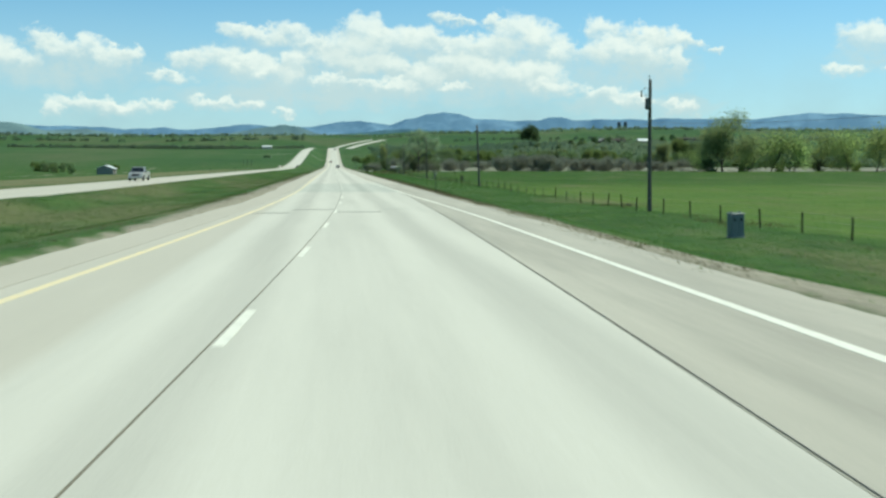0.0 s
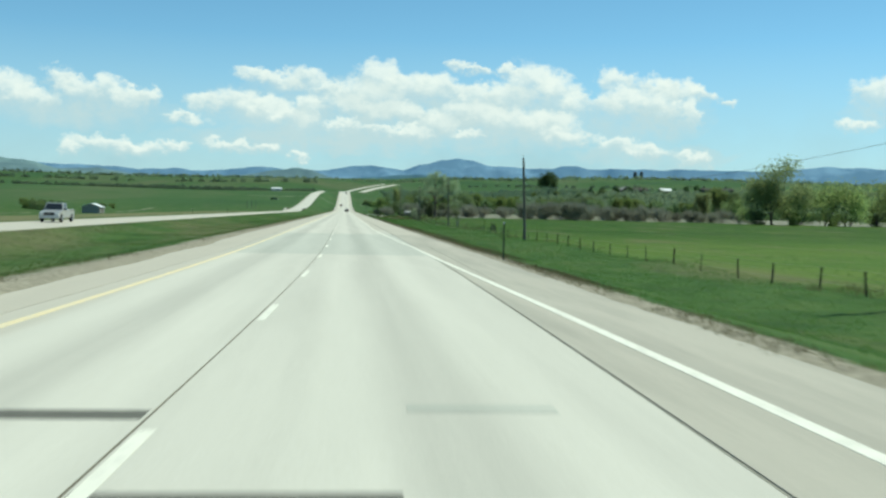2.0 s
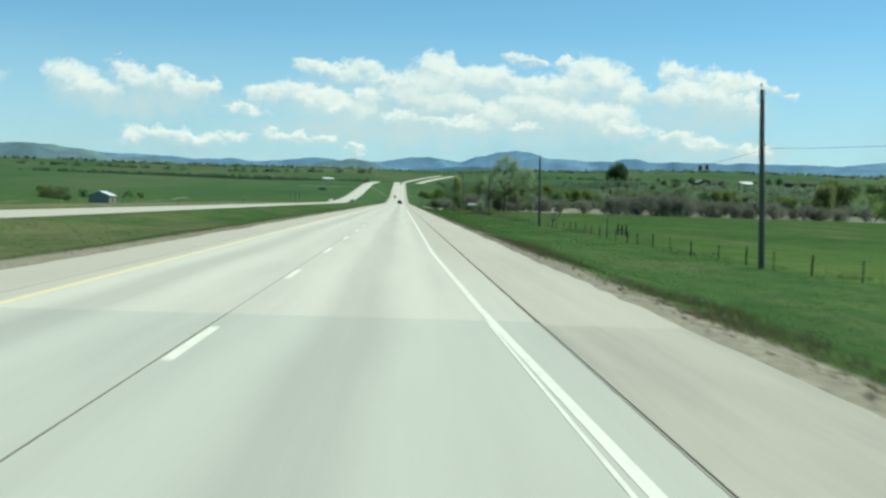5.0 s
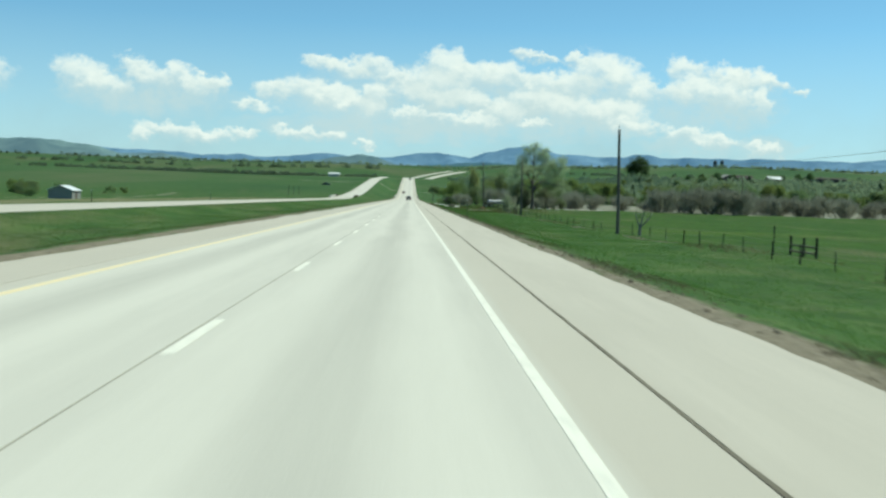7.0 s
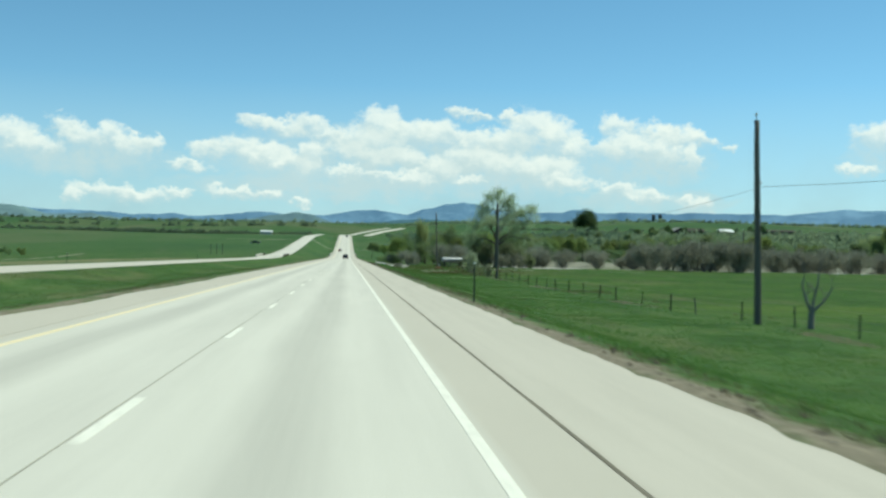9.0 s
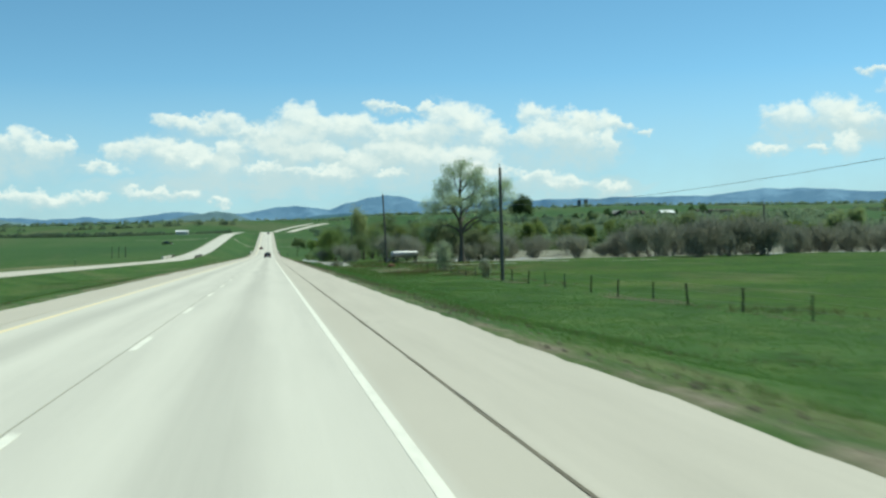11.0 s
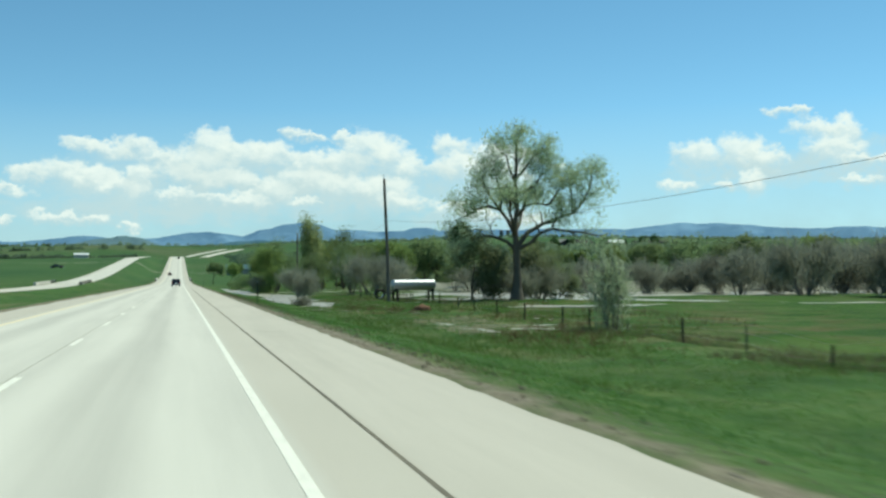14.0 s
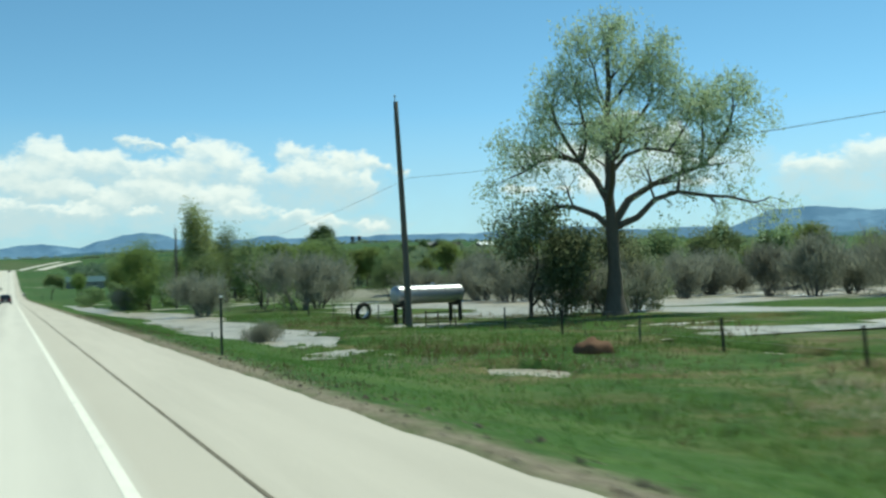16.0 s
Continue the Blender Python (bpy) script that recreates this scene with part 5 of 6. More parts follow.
def old_tyre(x, y):
    """A worn tractor tyre that leans upright in the grass."""
    ob = new("tractor_tyre")
    n, m = 28, 10
    def ring(R, r, wide, lugs):
        bm = bmesh.new()
        rows = []
        for i in range(n):
            a = 2 * math.pi * i / n
            rr = R + (0.02 if lugs and i % 2 else 0.0)
            rows.append([bm.verts.new(((rr + r * math.cos(b)) * math.cos(a), wide * math.sin(b), (rr + r * math.cos(b)) * math.sin(a))) for b in (2 * math.pi * k / m for k in range(m))])
        for i in range(n):
            for k in range(m):
                bm.faces.new((rows[i][k], rows[(i + 1) % n][k], rows[(i + 1) % n][(k + 1) % m], rows[i][(k + 1) % m]))
        return bm
    part("tread", ring(0.45, 0.11, 0.15, True), M_FENCE, ob, smooth=True)
    part("bead", ring(0.345, 0.02, 0.11, False), M_STEEL, ob, "dull steel rim ring", True)
    ob.matrix_world = pose(x, y, float(land(x, y)) + 0.47, 12, 0, 20)
    return tagged(ob, "old black tractor tyre leaning in the grass", "tyre")


old_tyre(19.9, 402.3)


def gate_panel():
    ob = new("livestock_panel")
    x, y = 19.6, 391.0
    for zz in (0.1, 0.42, 0.75):
        bm = bmesh.new()
        tube(bm, (0, 0, zz), (1.3, 0, zz), 0.025, 0.025, 6)
        part("rail", bm, M_FENCE, ob)
    for xx in (0, 0.65, 1.3):
        bm = bmesh.new()
        tube(bm, (xx, 0, -0.1), (xx, 0, 0.85), 0.03, 0.03, 6)
        part("upright", bm, M_FENCE, ob)
    ob.matrix_world = pose(x, y, float(land(x, y)))
    return tagged(ob, "dark steel livestock panel by the pole", "panel")


gate_panel()


def mound(x, y, r, h):
    rng = np.random.RandomState(3)
    bm = bmesh.new()
    bmesh.ops.create_icosphere(bm, subdivisions=3, radius=1)
    for v in bm.verts:
        k = 1 + 0.13 * math.sin(7 * v.co.x + 2) * math.cos(5 * v.co.y) + 0.06 * rng.normal()
        v.co = Vector((v.co.x * r * k, v.co.y * r * k, max(v.co.z, -0.15) * h * k))
    ob = part("dirt_mound", bm, worn("red-brown soil", (0.12, 0.065, 0.04), (0.18, 0.105, 0.065), 4, bump=0.8), smooth=True)
    ob.matrix_world = pose(x, y, float(land(x, y)))
    return tagged(ob, "low mound of red-brown soil in the grass", "mound")


mound(17.0, 369.6, 0.62, 0.42)


# ---- buildings ----
def gable(bm, x0, x1, y0, y1, z0, z1, ridge_h, along_x=True):
    """A pitched roof with thickness over a rectangle."""
    t = 0.12
    if along_x:
        ym = (y0 + y1) / 2
        pts = [(x0, y0, z1), (x1, y0, z1), (x1, ym, z1 + ridge_h), (x0, ym, z1 + ridge_h), (x0, y1, z1), (x1, y1, z1)]
        fs = ((0, 1, 2, 3), (3, 2, 5, 4))
    else:
        xm = (x0 + x1) / 2
        pts = [(x0, y0, z1), (x0, y1, z1), (xm, y1, z1 + ridge_h), (xm, y0, z1 + ridge_h), (x1, y0, z1), (x1, y1, z1)]
        fs = ((0, 1, 2, 3), (3, 2, 5, 4))
    lo = [bm.verts.new(p) for p in pts]
    hi = [bm.verts.new((p[0], p[1], p[2] + t)) for p in pts]
    for f in fs:
        bm.faces.new([lo[i] for i in f]), bm.faces.new([hi[i] for i in f[::-1]])
    for a, b in ((0, 1), (1, 2), (2, 5), (5, 4), (4, 3), (3, 0)):
        bm.faces.new((lo[a], lo[b], hi[b], hi[a]))


def house(name, label, x, y, w, d, h, rise, wall, roof, turn=0, along_x=True, windows=0, door=True, lift=0.0):
    ob = new(name)
    bm = bmesh.new()
    box(bm, -w / 2, w / 2, -d / 2, d / 2, -0.8, h)
    if along_x:
        for sx in (-w / 2, w / 2):
            a = [bm.verts.new(p) for p in ((sx, -d / 2, h), (sx, d / 2, h), (sx, 0, h + rise))]
            bm.faces.new(a)
    else:
        for sy in (-d / 2, d / 2):
            a = [bm.verts.new(p) for p in ((-w / 2, sy, h), (w / 2, sy, h), (0, sy, h + rise))]
            bm.faces.new(a)
    walls = part("wall", bm, wall, ob)
    bm = bmesh.new()
    gable(bm, -w / 2 - 0.35, w / 2 + 0.35, -d / 2 - 0.35, d / 2 + 0.35, 0, h - 0.02, rise, along_x)
    part("roof", bm, roof, ob)
    for k in range(windows):
        wx = -w / 2 + w * (k + 0.7) / (windows + 0.6)
        win = bmesh.new()
        box(win, wx - 0.55, wx + 0.55, -d / 2 - 0.06, -d / 2 + 0.02, 1.0, 2.1, 0.01)
        win = part("window", win, M_REFLECT, ob)
        bm = bmesh.new()
        box(bm, wx - 0.45, wx + 0.45, -d / 2 - 0.075, -d / 2 - 0.065, 1.1, 2.0)
        part("pane", bm, M_GLASS, win)
    if door:
        bm = bmesh.new()
        box(bm, w / 2 - 0.02, w / 2 + 0.06, -0.9, 0.9, -0.05, min(h - 0.2, 2.3), 0.01)
        part("door", bm, M_WOOD, ob)
    ob.matrix_world = pose(x, y, float(land(x, y)) + lift, 0, 0, turn)
    return tagged(ob, label, "building")


M_GLASS = worn("dark window glass", (0.02, 0.025, 0.03), (0.03, 0.035, 0.04), 2, 0.08)
M_SHEET = worn("white metal roofing", (0.70, 0.71, 0.72), (0.80, 0.80, 0.80), 1, 0.4)
M_SIDING = worn("grey weathered siding", (0.20, 0.20, 0.19), (0.30, 0.30, 0.28), 1.5, stretch=(1, 1, 5))
M_PALE = worn("pale weathered boards", (0.46, 0.44, 0.39), (0.56, 0.54, 0.48), 1.5, stretch=(1, 1, 5))
M_DARKWALL = worn("dark stained boards", (0.05, 0.045, 0.04), (0.10, 0.09, 0.08), 1.5, stretch=(1, 1, 5))
M_GREENROOF = worn("dull green metal roof", (0.03, 0.09, 0.10), (0.05, 0.12, 0.13), 1.5, 0.5)

house("field_shed", "small grey field shed with a pale sheet roof", -97.0, 428.0, 6.6, 8.0, 2.3, 1.4, M_SIDING, M_SHEET, 0, False)
house("farm_barn", "farm barn with a bright white metal roof", 306, 1032, 11, 9, 3.8, 2.4, M_DARKWALL, M_SHEET, 6, True, 3)
house("farm_outbuilding", "dark low farm outbuilding", 282, 1036, 14, 9, 4.0, 2.4, M_DARKWALL, M_DARKWALL, 0, True, 2)
house("farm_outbuilding", "dark farm house with shaded windows", 264, 1024, 12, 9, 4.5, 3.0, M_DARKWALL, M_SIDING, 15, False, 2)
house("long_barn", "long dark barn on the rise", 414, 1200, 40, 12, 3.4, 1.6, M_DARKWALL, M_DARKWALL, 0, True, 5)
house("roadside_house", "low house with a dull green metal roof", 32.6, 872, 17, 9, 2.8, 2.6, M_SIDING, M_GREENROOF, 0, True, 3)
house("white_house", "small white house across the fields", -78, 1240, 11, 7, 2.6, 1.4, M_PALE, M_SHEET, 0, True, 3)
house("white_house", "small white building above the creek", 55.3, 1139, 3.0, 3.0, 2.2, 0.8, M_SHEET, M_SHEET, 0, True, 0, False)


def silo(x, y, r, h):
    ob = new("grain_silo")
    bm = bmesh.new()
    tube(bm, (0, 0, -2), (0, 0, h), r, r, 20)
    part("wall", bm, worn("dark blue-grey silo steel", (0.03, 0.045, 0.06), (0.05, 0.07, 0.085), 0.3, 0.5), ob)
    bm = bmesh.new()
    for a, b, c, d in ((0, 1.03, 0.35, 0.8), (0.35, 0.8, 0.6, 0.3)):
        tube(bm, (0, 0, h + a * r), (0, 0, h + c * r), r * b, r * d, 20)
    part("roof", bm, M_DARKWALL, ob)
    ob.matrix_world = pose(x, y, float(land(x, y)))
    return tagged(ob, "tall dark grain silo on the far rise", "silo", "far silos")


silo(770, 2870, 4.6, 16), silo(790, 2880, 4.6, 17)


# ---- creek bridge ----
def guardrail(x, y0, y1, level):
    ob = new("guardrail")
    n = int((y1 - y0) / 2.5)
    bm = bmesh.new()
    prof = ((0.0, 0.42), (0.06, 0.48), (0.0, 0.56), (0.06, 0.64), (0.0, 0.72))
    rows = []
    for k in range(n + 1):
        yy = y0 + (y1 - y0) * k / n
        b, g = float(bend(yy)), float(level(yy))
        rows.append([bm.verts.new((x + b + p, yy, g + z)) for p, z in prof] + [bm.verts.new((x + b + p + 0.012, yy, g + z)) for p, z in prof])
    for a, b in zip(rows, rows[1:]):
        for i in range(4):
            bm.faces.new((a[i], b[i], b[i + 1], a[i + 1])), bm.faces.new((a[i + 5], a[i + 6], b[i + 6], b[i + 5]))
    part("rail", bm, M_STEEL, ob)
    for k in range(n + 1):
        yy = y0 + (y1 - y0) * k / n
        b, g = float(bend(yy)), float(level(yy))
        bm = bmesh.new()
        box(bm, x + b + 0.07, x + b + 0.22, yy - 0.08, yy + 0.08, g - 0.5, g + 0.74)
        part("post", bm, M_WOOD, ob)
    return tagged(ob, "galvanised guardrail at the creek bridge", "guardrail", "bridge rails")


for x, lev, y0 in ((4.9, grade, 734), (-8.9, grade, 734), (-23.3, grade_west, 572), (-32.5, grade_west, 572)):
    guardrail(x, y0, y0 + 36, lev)
bridge = tagged(new("bridge"), "low concrete creek bridges with a dark band across each deck", "bridge", kind="structure")
strip("deck_joint", -8.3, 4.5, np.array([750.0, 754.0]), M_TAR, bridge, 0.006, 0.02)
strip("deck_joint", -32.0, -23.7, np.array([588.0, 590.0]), M_TAR, bridge, 0.006, 0.02, level=grade_west)
for x0, x1, y0, lev in ((4.6, 4.9, 746, grade), (-8.8, -8.5, 746, grade), (-23.5, -23.2, 580, grade_west), (-32.9, -32.3, 566, grade_west)):
    strip("parapet", x0, x1, np.array([y0, y0 + 10.0, y0 + 30.0]), M_PALE, bridge, 0.75, 1.2, level=lev)


def short_pole(x, y, h):
    bm = bmesh.new()
    tube(bm, (0, 0, -0.3), (0.03, 0, h), 0.14, 0.11, 8)
    ob = part("field_pole", bm, M_POLE)
    ob.matrix_world = pose(x, y, float(land(x, y)))
    return tagged(ob, "short bare wooden pole in the green field", "pole", "field poles")


for x in (-57.0, -54.6, -52.2):
    short_pole(x, 634.0, 4.2)

# gravel tracks over the fields
M_GRAVEL = worn("pale gravel", (0.22, 0.21, 0.15), (0.34, 0.31, 0.24), 2)


def track(name, label, pts, w):
    vs, fs = [], []
    for i, (x, y) in enumerate(pts):
        a, b = pts[max(i - 1, 0)], pts[min(i + 1, len(pts) - 1)]
        d = Vector((b[0] - a[0], b[1] - a[1], 0)).normalized()
        for s_ in (-1, -0.33, 0.33, 1):
            px_, py_ = x - d.y * w * s_, y + d.x * w * s_
            vs.append((px_, py_, float(land(px_, py_)) + 0.07))
        if i:
            k = 4 * i
            fs += [(k - 4 + j, k - 3 + j, k + 1 + j, k + j) for j in range(3)]
    return tagged(mesh_object(name, vs, fs, M_GRAVEL), label, "track", kind="structure")


track("track_west", "pale gravel track beside the shed", [(-108 + 2 * math.sin(y / 60), y) for y in range(120, 640, 6)], 0.8)
track("track_crossing", "pale gravel median crossing", [(x, 905 + 0.02 * x) for x in range(-80, -32, 4)], 2.0)
track("track_median", "pale gravel crossover in the median", [(x, 900) for x in range(-23, -8, 2)], 2.5)
track("track_east", "pale gravel track up the slope", [(x, 900 + 0.2 * x) for x in range(6, 80, 4)], 2.0)


# ---- worn patches in the old concrete ----
patches = tagged(new("pavement_patch"), "dark sealed slots across the old concrete", "pavement patch", kind="structure")
for x0, x1, y0, faint in ((-4.31, -2.42, 9.6, 0), (-2.34, -0.24, 6.7, 0), (-5.8, -4.25, 5.6, 0), (-0.12, 1.28, 10.0, 1)):
    strip("sealed_slot", x0, x1, np.array([y0, y0 + 0.21, y0 + 0.42]), M_SLOT if not faint else M_LANE_OLD, patches, 0.004, 0.004)


# ---- cars ----
M_TYRE = worn("tyre rubber", (0.015, 0.015, 0.015), (0.03, 0.03, 0.03), 8)
M_RIM = worn("alloy rim", (0.45, 0.45, 0.46), (0.55, 0.55, 0.56), 8, 0.35, 0.9)
M_TRIM = worn("black trim", (0.015, 0.015, 0.016), (0.03, 0.03, 0.03), 6, 0.5)
M_RED = worn("red lamp lens", (0.30, 0.015, 0.012), (0.38, 0.02, 0.018), 6, 0.2)
M_CLEAR = worn("clear lamp lens", (0.65, 0.65, 0.65), (0.75, 0.75, 0.75), 6, 0.15)


def prism(bm, prof):
    """A closed side outline of (y, z, half width) drawn across the car."""
    l = [bm.verts.new((-w, y, z)) for y, z, w in prof]
    r = [bm.verts.new((w, y, z)) for y, z, w in prof]
    n = len(prof)
    bm.faces.new(l), bm.faces.new(r[::-1])
    for i in range(n):
        j = (i + 1) % n
        bm.faces.new((l[i], r[i], r[j], l[j]))
    bmesh.ops.bevel(bm, geom=[e for e in bm.edges], offset=0.035, segments=2, affect="EDGES", clamp_overlap=True)


def quad_panel(bm, pts, out, t=0.012):
    o = Vector(out) * t
    a = [bm.verts.new(Vector(p) + o) for p in pts]
    b = [bm.verts.new(Vector(p) - o) for p in pts]
    n = len(pts)
    bm.faces.new(a), bm.faces.new(b[::-1])
    for i in range(n):
        bm.faces.new((a[i], b[i], b[(i + 1) % n], a[(i + 1) % n]))


def vehicle(name, label, paint, kind, x, y, z, turn):
    """A car that looks along +y, its wheels on z = 0."""
    ob = new(name)
    pickup = kind == "pickup"
    L, W, H = (5.7, 0.98, 1.85) if pickup else (4.7, 0.92, 1.68)
    f, b = L / 2, -L / 2
    belt = 1.12 if pickup else 0.98
    bm = bmesh.new()
    prism(bm, [(b, 0.42, W * 0.95), (b + 0.02, 0.80, W), (b + 0.04, belt, W * 0.97), (f - 1.25 if not pickup else f - 1.45, belt, W * 0.97), (f - 0.2, belt - 0.16, W * 0.93), (f, 0.75, W * 0.92), (f - 0.02, 0.42, W * 0.9)])
    body = part("body", bm, paint, ob)
    # cab with roof
    c0, c1, c2, c3 = ((-0.55, -0.35, 0.75, 1.35) if pickup else (b + 0.08, b + 0.45, 0.35, 1.15))
    bm = bmesh.new()
    prism(bm, [(c0, belt - 0.04, W * 0.95), (c1, H - 0.05, W * 0.78), (c2, H, W * 0.78), (c3, belt - 0.04, W * 0.93)])
    cab = part("cabin", bm, paint, ob)
    g = 0.03
    def lerp(p, q, u):
        return tuple(a + (c - a) * u for a, c in zip(p, q))
    for nm, y0, z0, w0, y1, z1, w1 in (("rear_window", c0, belt, W * 0.95, c1, H - 0.05, W * 0.78), ("windscreen", c3, belt, W * 0.93, c2, H, W * 0.78)):
        lo, hi = lerp((y0, z0, w0), (y1, z1, w1), 0.14), lerp((y0, z0, w0), (y1, z1, w1), 0.86)
        bm = bmesh.new()
        nrm = Vector((0, z1 - z0, -(y1 - y0))).normalized() * (-1 if y1 > y0 else 1)
        nrm = Vector((0, -abs(nrm.y) if nm == "rear_window" else abs(nrm.y), abs(nrm.z)))
        quad_panel(bm, [(-lo[2] + 0.1, lo[0], lo[1]), (lo[2] - 0.1, lo[0], lo[1]), (hi[2] - 0.08, hi[0], hi[1]), (-hi[2] + 0.08, hi[0], hi[1])], nrm)
        part(nm, bm, M_GLASS, ob)
    for sx in (-1, 1):
        bm = bmesh.new()
        zl, zh = belt + 0.05, H - 0.12
        wl, wh = W * 0.945, W * 0.80
        quad_panel(bm, [(sx * wl, c0 + 0.22, zl), (sx * wl, c3 - 0.30, zl), (sx * wh, c2 - 0.02, zh), (sx * wh, c1 + 0.12, zh)], (sx, 0, 0.15), 0.014)
        part("side_window", bm, M_GLASS, ob)
        bm = bmesh.new()
        box(bm, sx * (W + 0.02) - 0.09, sx * (W + 0.02) + 0.09, c3 - 0.52, c3 - 0.40, belt + 0.02, belt + 0.2, 0.02)
        part("mirror", bm, M_TRIM, ob)
        bm = bmesh.new()
        box(bm, sx * W * 0.84 - 0.11, sx * W * 0.84 + 0.11, b - 0.02, b + 0.08, 0.72, 1.02, 0.02)
        part("tail_lamp", bm, M_RED, ob)
        bm = bmesh.new()
        box(bm, sx * W * 0.72 - 0.17, sx * W * 0.72 + 0.17, f - 0.13, f + 0.015, 0.70, 0.86, 0.02)
        part("headlamp", bm, M_CLEAR, ob)
        for wy in (b + 0.95, f - 0.95):
            r = 0.39 if pickup else 0.35
            bm = bmesh.new()
            tube(bm, (sx * (W - 0.22), wy, r), (sx * (W + 0.01), wy, r), r, r, 20)
            bmesh.ops.bevel(bm, geom=[e for e in bm.edges if len(e.link_faces) == 2 and max(len(q.verts) for q in e.link_faces) > 4], offset=0.04, segments=2, affect="EDGES")
            wheel = part("wheel", bm, M_TYRE, ob)
            bm = bmesh.new()
            tube(bm, (sx * (W - 0.02), wy, r), (sx * (W + 0.02), wy, r), r * 0.62, r * 0.58, 16)
            part("rim", bm, M_RIM, wheel)
    for nm, yy, zz in (("rear_bumper", b, 0.42), ("front_bumper", f, 0.42)):
        bm = bmesh.new()
        box(bm, -W * 0.94, W * 0.94, yy - 0.07, yy + 0.07, zz - 0.06, zz + 0.18, 0.03)
        part(nm, bm, M_TRIM if not pickup else M_RIM, ob)
    bm = bmesh.new()
    box(bm, -W * 0.5, W * 0.5, f - 0.06, f + 0.02, 0.66, 0.92, 0.02)
    part("grille", bm, M_TRIM, ob)
    bm = bmesh.new()
    box(bm, -0.16, 0.16, b - 0.035, b - 0.015, 0.68, 0.83, 0.004)
    part("plate", bm, M_REFLECT, ob)
    if pickup:
        for sx in (-1, 1):
            bm = bmesh.new()
            box(bm, sx * W * 0.92 - 0.05, sx * W * 0.92 + 0.05, b + 0.06, c0, belt - 0.03, belt + 0.10, 0.02)
            part("bed_side", bm, paint, ob)
        bm = bmesh.new()
        box(bm, -W * 0.9, W * 0.9, b + 0.02, b + 0.08, belt - 0.03, belt + 0.09, 0.02)
        part("tailgate", bm, paint, ob)
    ob.matrix_world = pose(x, y, z, 0, 0, turn)
    return tagged(ob, label, "car" if not pickup else "pickup truck")


P_DARK = worn("dark blue-black car paint", (0.012, 0.014, 0.02), (0.02, 0.022, 0.03), 1, 0.25)
P_SILVER = worn("silver car paint", (0.50, 0.50, 0.49), (0.58, 0.58, 0.57), 1, 0.3, 0.4)
P_RED = worn("dark red car paint", (0.16, 0.03, 0.025), (0.2, 0.04, 0.03), 1, 0.3)
vehicle("car", "dark sport utility car on the concrete lane", P_DARK, "car", -0.35, 535.0, 0.02, 0)
vehicle("pickup_truck", "silver pickup truck with an open bed on the opposite carriageway", P_SILVER, "pickup", -28.9, 108.0, 0.02, 180)
vehicle("car", "small dark red car far up the road", P_RED, "car", -4.2, 840.0, float(grade(840)) + 0.02, 0)
vehicle("car", "dark car far up the hill", P_DARK, "car", -0.3, 1230.0, float(grade(1230)) + 0.02, 0)
vehicle("pickup_truck", "dark pickup truck standing beyond the opposite carriageway", P_DARK, "pickup", -53.5, 815.0, float(land(-53.5, 815)) + 0.02, 75)


# ---- grass and weeds ----
def tufts(name, label, n, x0, x1, y0, y1, tall, mat, seed, keep=None):
    rng = np.random.RandomState(seed)
    x, y = rng.uniform(x0, x1, n), rng.uniform(y0, y1, n)
    x = x + bend(y)
    if keep is not None:
        ok = keep(x, y, rng)
        x, y = x[ok], y[ok]
    z = land(x, y) - 0.02
    n, k = len(x), 5
    x, y, z = (np.repeat(v, k) for v in (x, y, z))
    m = n * k
    a, h = rng.uniform(0, 6.28, m), tall * rng.uniform(0.45, 1.2, m) * np.repeat(rng.uniform(0.6, 1.3, n), k)
    ox, oy = rng.normal(size=m) * 0.10, rng.normal(size=m) * 0.10
    w = 0.006 + 0.010 * rng.rand(m)
    lx, ly = rng.normal(size=m) * 0.35 * h, rng.normal(size=m) * 0.35 * h
    b0 = np.stack([x + ox - np.cos(a) * w, y + oy - np.sin(a) * w, z], 1)
    b1 = np.stack([x + ox + np.cos(a) * w, y + oy + np.sin(a) * w, z], 1)
    t = np.stack([x + ox + lx, y + oy + ly, z + h], 1)
    return tagged(sheaf(name, np.stack([b0, b1, t], 1), 3, mat, None), label, "grass", kind="stuff")


M_BLADE = leaf_mat("grass blades", (0.098, 0.192, 0.046), (0.134, 0.234, 0.060), (0.205, 0.272, 0.095), 0.58)
M_STRAW = leaf_mat("dry straw and weeds", (0.14, 0.115, 0.06), (0.20, 0.17, 0.09), (0.26, 0.225, 0.13), 0.2)
M_DEBRIS = leaf_mat("bleached flood debris", (0.42, 0.36, 0.24), (0.54, 0.47, 0.33), (0.64, 0.57, 0.42), 0.45)
M_RUST = leaf_mat("reddish dead weeds", (0.10, 0.05, 0.03), (0.14, 0.075, 0.045), (0.17, 0.10, 0.06), 0.2)
patchy = lambda s, sd, lo: (lambda x, y, rng: ripple(x, y, s, sd) + rng.normal(size=len(x)) * 0.25 > lo)
tufts("verge_grass", "dense green grass on the road verge", 56000, 5.4, 21.0, -40, 430, 0.11, M_BLADE, 1, lambda x, y, rng: rng.rand(len(x)) < 0.08 + 0.92 * ease(x - bend(y), 5.6, 10.5))
tufts("median_grass", "green grass in the median strip", 26000, -23.0, -10.2, -40, 330, 0.10, M_BLADE, 2)
tufts("edge_weeds", "dead brown grass along the early shoulder", 5000, 5.0, 7.2, 30, 150, 0.10, M_STRAW, 31, patchy(2.5, 25, 0.0))
tufts("edge_weeds", "dry straw weeds along the shoulder edge", 9000, 4.95, 6.4, -40, 430, 0.11, M_STRAW, 3, patchy(3, 11, 0.0))
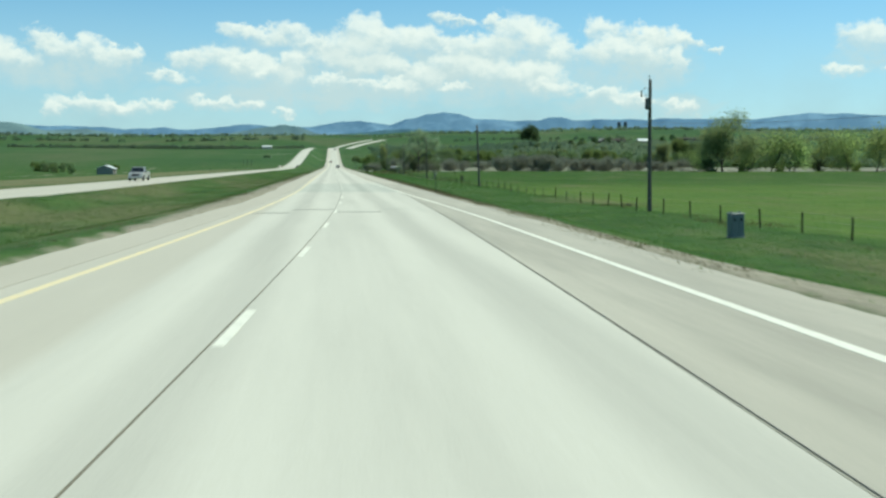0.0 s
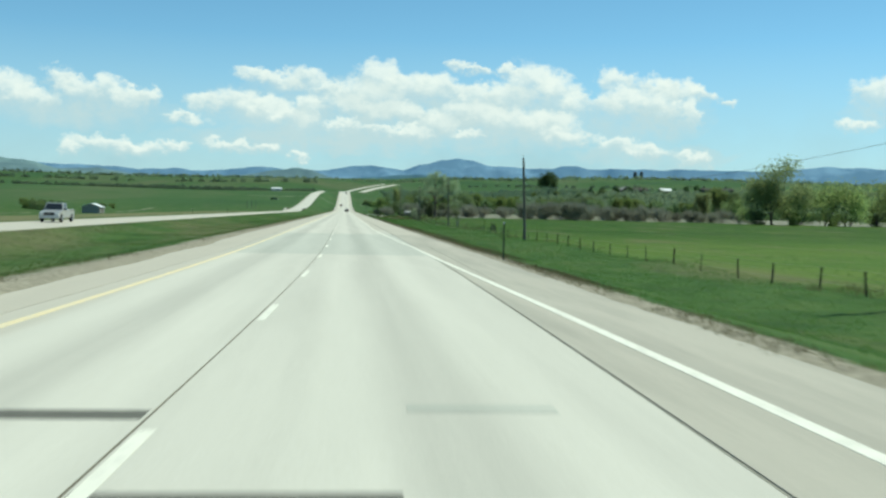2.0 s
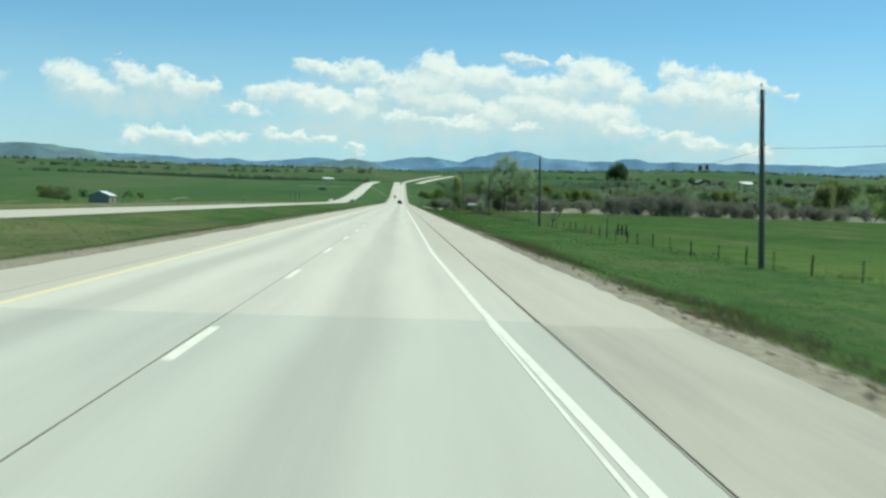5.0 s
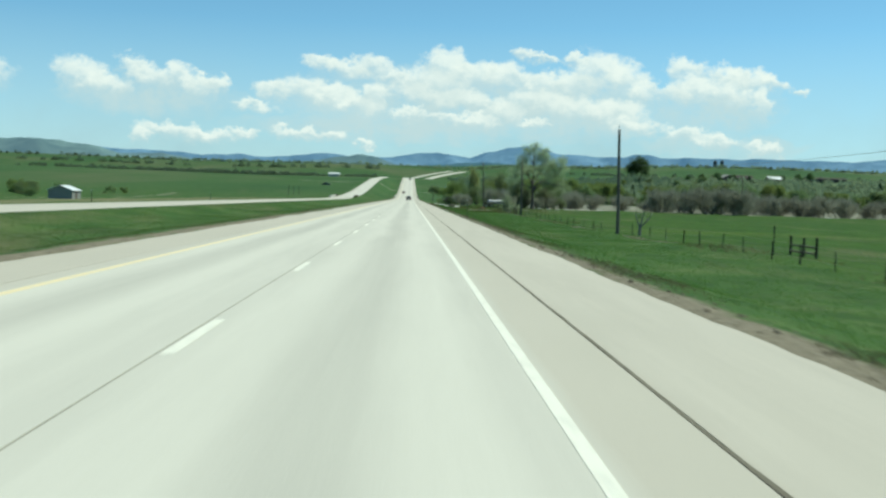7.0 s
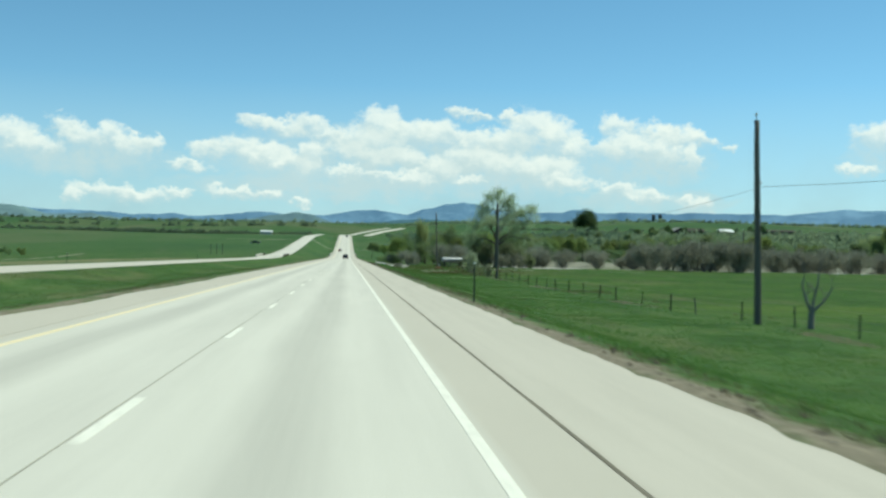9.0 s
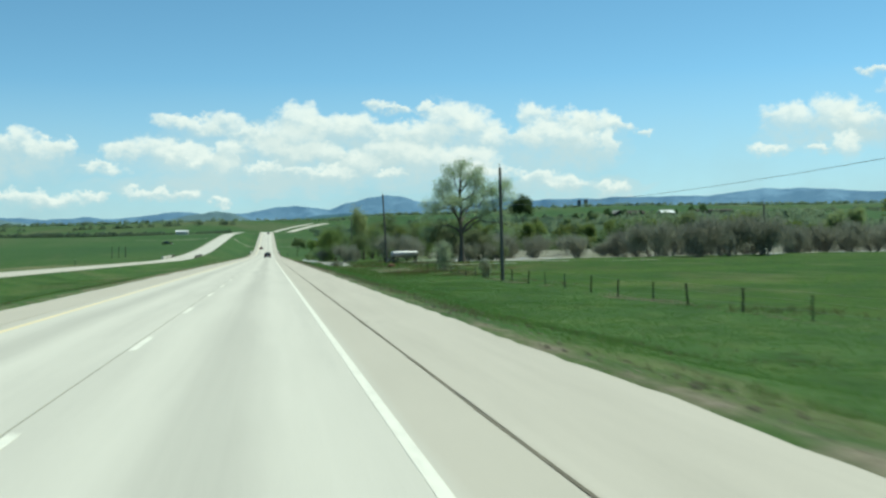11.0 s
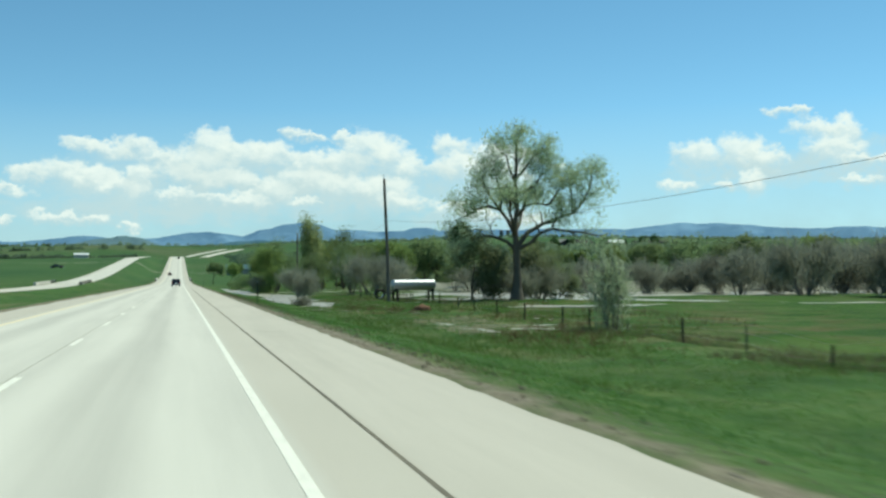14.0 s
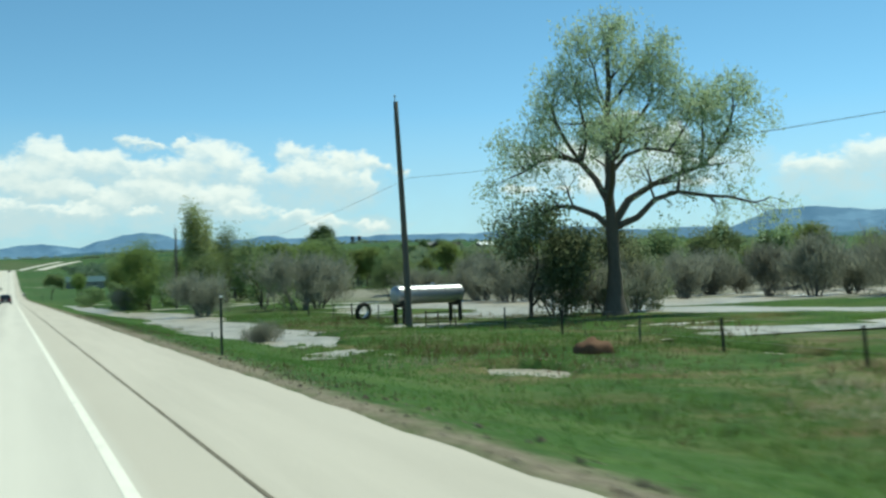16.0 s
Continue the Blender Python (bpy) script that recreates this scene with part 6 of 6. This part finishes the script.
tufts("edge_weeds", "dry straw weeds along the median edge", 5000, -11.0, -9.0, -40, 300, 0.08, M_STRAW, 4, patchy(3, 12, 0.2))
tufts("fence_weeds", "pale dry weeds along the fence line", 7000, 18.6, 22.4, -20, 430, 0.30, M_STRAW, 5, patchy(4, 13, 0.55))
tufts("meadow_weeds", "reddish dead weeds in the wet meadow", 6000, 12.0, 30.0, 330, 400, 0.38, M_RUST, 6, patchy(5, 14, 0.7))
tufts("field_grass", "short bright grass of the meadow", 30000, 21.0, 60.0, -10, 420, 0.09, M_BLADE, 7)
tufts("edge_grass", "thick ragged grass beside the shoulder", 56000, 5.6, 17.0, 180, 430, 0.075, M_BLADE, 8, patchy(2.5, 15, -0.5))


# ---- stones on the dirt verge ----
def pebbles(n, x0, x1, y0, y1, seed, small=0.006, large=0.028, mat=None):
    rng = np.random.RandomState(seed)
    x, y = rng.uniform(x0, x1, n), rng.uniform(y0, y1, n)
    x = x + bend(y)
    r = small + large * rng.rand(n) ** 4
    c = np.stack([x, y, land(x, y) + r * 0.3], 1)
    a = rng.uniform(0, 6.28, n)
    ring = np.stack([np.stack([np.cos(a + k * 1.5708) * r * rng.uniform(0.7, 1.3, n), np.sin(a + k * 1.5708) * r * rng.uniform(0.7, 1.3, n), -0.1 * r], 1) for k in range(4)], 1)
    top = np.stack([0 * r, 0 * r, r * rng.uniform(0.5, 0.9, n)], 1)
    tris = np.stack([np.stack([ring[:, k], ring[:, (k + 1) % 4], top], 1) for k in range(4)], 1) + c[:, None, None, :]
    return tagged(sheaf("gravel", tris.reshape(-1, 3, 3), 3, mat or M_STONE, None), "loose pale gravel and clods on the dirt verge", "gravel", kind="stuff")


M_STONE = worn("loose gravel", (0.16, 0.135, 0.10), (0.32, 0.285, 0.225), 9)
M_CLOD = worn("dark clods of soil", (0.075, 0.062, 0.044), (0.15, 0.128, 0.094), 9)
pebbles(18000, 4.4, 5.9, -30, 420, 3)
pebbles(5000, -9.8, -8.4, -30, 260, 4)
pebbles(1500, 4.65, 5.8, 60, 420, 5, 0.02, 0.06, M_CLOD)


# ---- a crack across the shoulder ----
def crack(y0, x0, x1, seed):
    rng = np.random.RandomState(seed)
    xs = np.linspace(x0, x1, 16)
    mid = y0 + np.cumsum(rng.normal(size=16)) * 0.03
    vs, fs = [], []
    for k, (x, y) in enumerate(zip(xs, mid)):
        w = 0.012 + 0.012 * rng.rand()
        g = float(grade(y)) + 0.003
        vs += [(x + float(bend(y)), y - w, g), (x + float(bend(y)), y + w, g)]
        if k:
            fs.append((2 * k - 2, 2 * k, 2 * k + 1, 2 * k - 1))
    return mesh_object("crack", vs, fs, M_TAR, road)


for k, (y, a, b) in enumerate(((328.2, 2.36, 3.7), (301.0, 2.36, 4.2), (243.5, 2.36, 3.2), (66.9, 2.36, 3.1))):
    crack(y, a, b, k)

tufts("flood_grass", "tall grass standing in the flood water", 14000, 9.0, 24.0, 318, 425, 0.24, M_BLADE, 21, patchy(3.0, 16, 0.1))
tufts("flood_grass", "straw-coloured reeds at the flood edge", 5000, 9.0, 30.0, 344, 430, 0.34, M_STRAW, 22, patchy(3.5, 17, 0.35))
tufts("flood_grass", "pale weeds along the flooded fence", 2500, 17.0, 22.0, 312, 346, 0.26, M_STRAW, 23, patchy(3.0, 18, 0.2))
tufts("flood_reeds", "bleached dead reeds round the flood pools", 1500, 12.6, 18.0, 342, 360, 0.20, M_DEBRIS, 28, patchy(2.2, 23, 0.15))
tufts("flood_reeds", "bleached dead reeds at the ditch water", 1300, 10.0, 16.0, 360, 400, 0.18, M_DEBRIS, 29, patchy(2.6, 24, 0.35))
tufts("verge_weeds", "dry pale weeds scattered through the verge", 6000, 5.4, 15.0, 230, 420, 0.13, M_STRAW, 24, patchy(3.0, 19, 0.45))
tufts("shoulder_weeds", "straggling grey-green weeds at the shoulder edge", 2600, 5.3, 7.4, 60, 125, 0.24, M_STRAW, 25, patchy(2.0, 20, 0.3))
tufts("shoulder_weeds", "rank green weeds at the shoulder edge", 2600, 5.4, 7.8, 60, 250, 0.20, M_BLADE, 26, patchy(2.0, 20, 0.4))
tufts("fence_debris", "pale dry flood debris caught along the fence", 9000, 18.7, 19.9, 196, 334, 0.10, M_DEBRIS, 27, patchy(2.5, 21, 0.45))
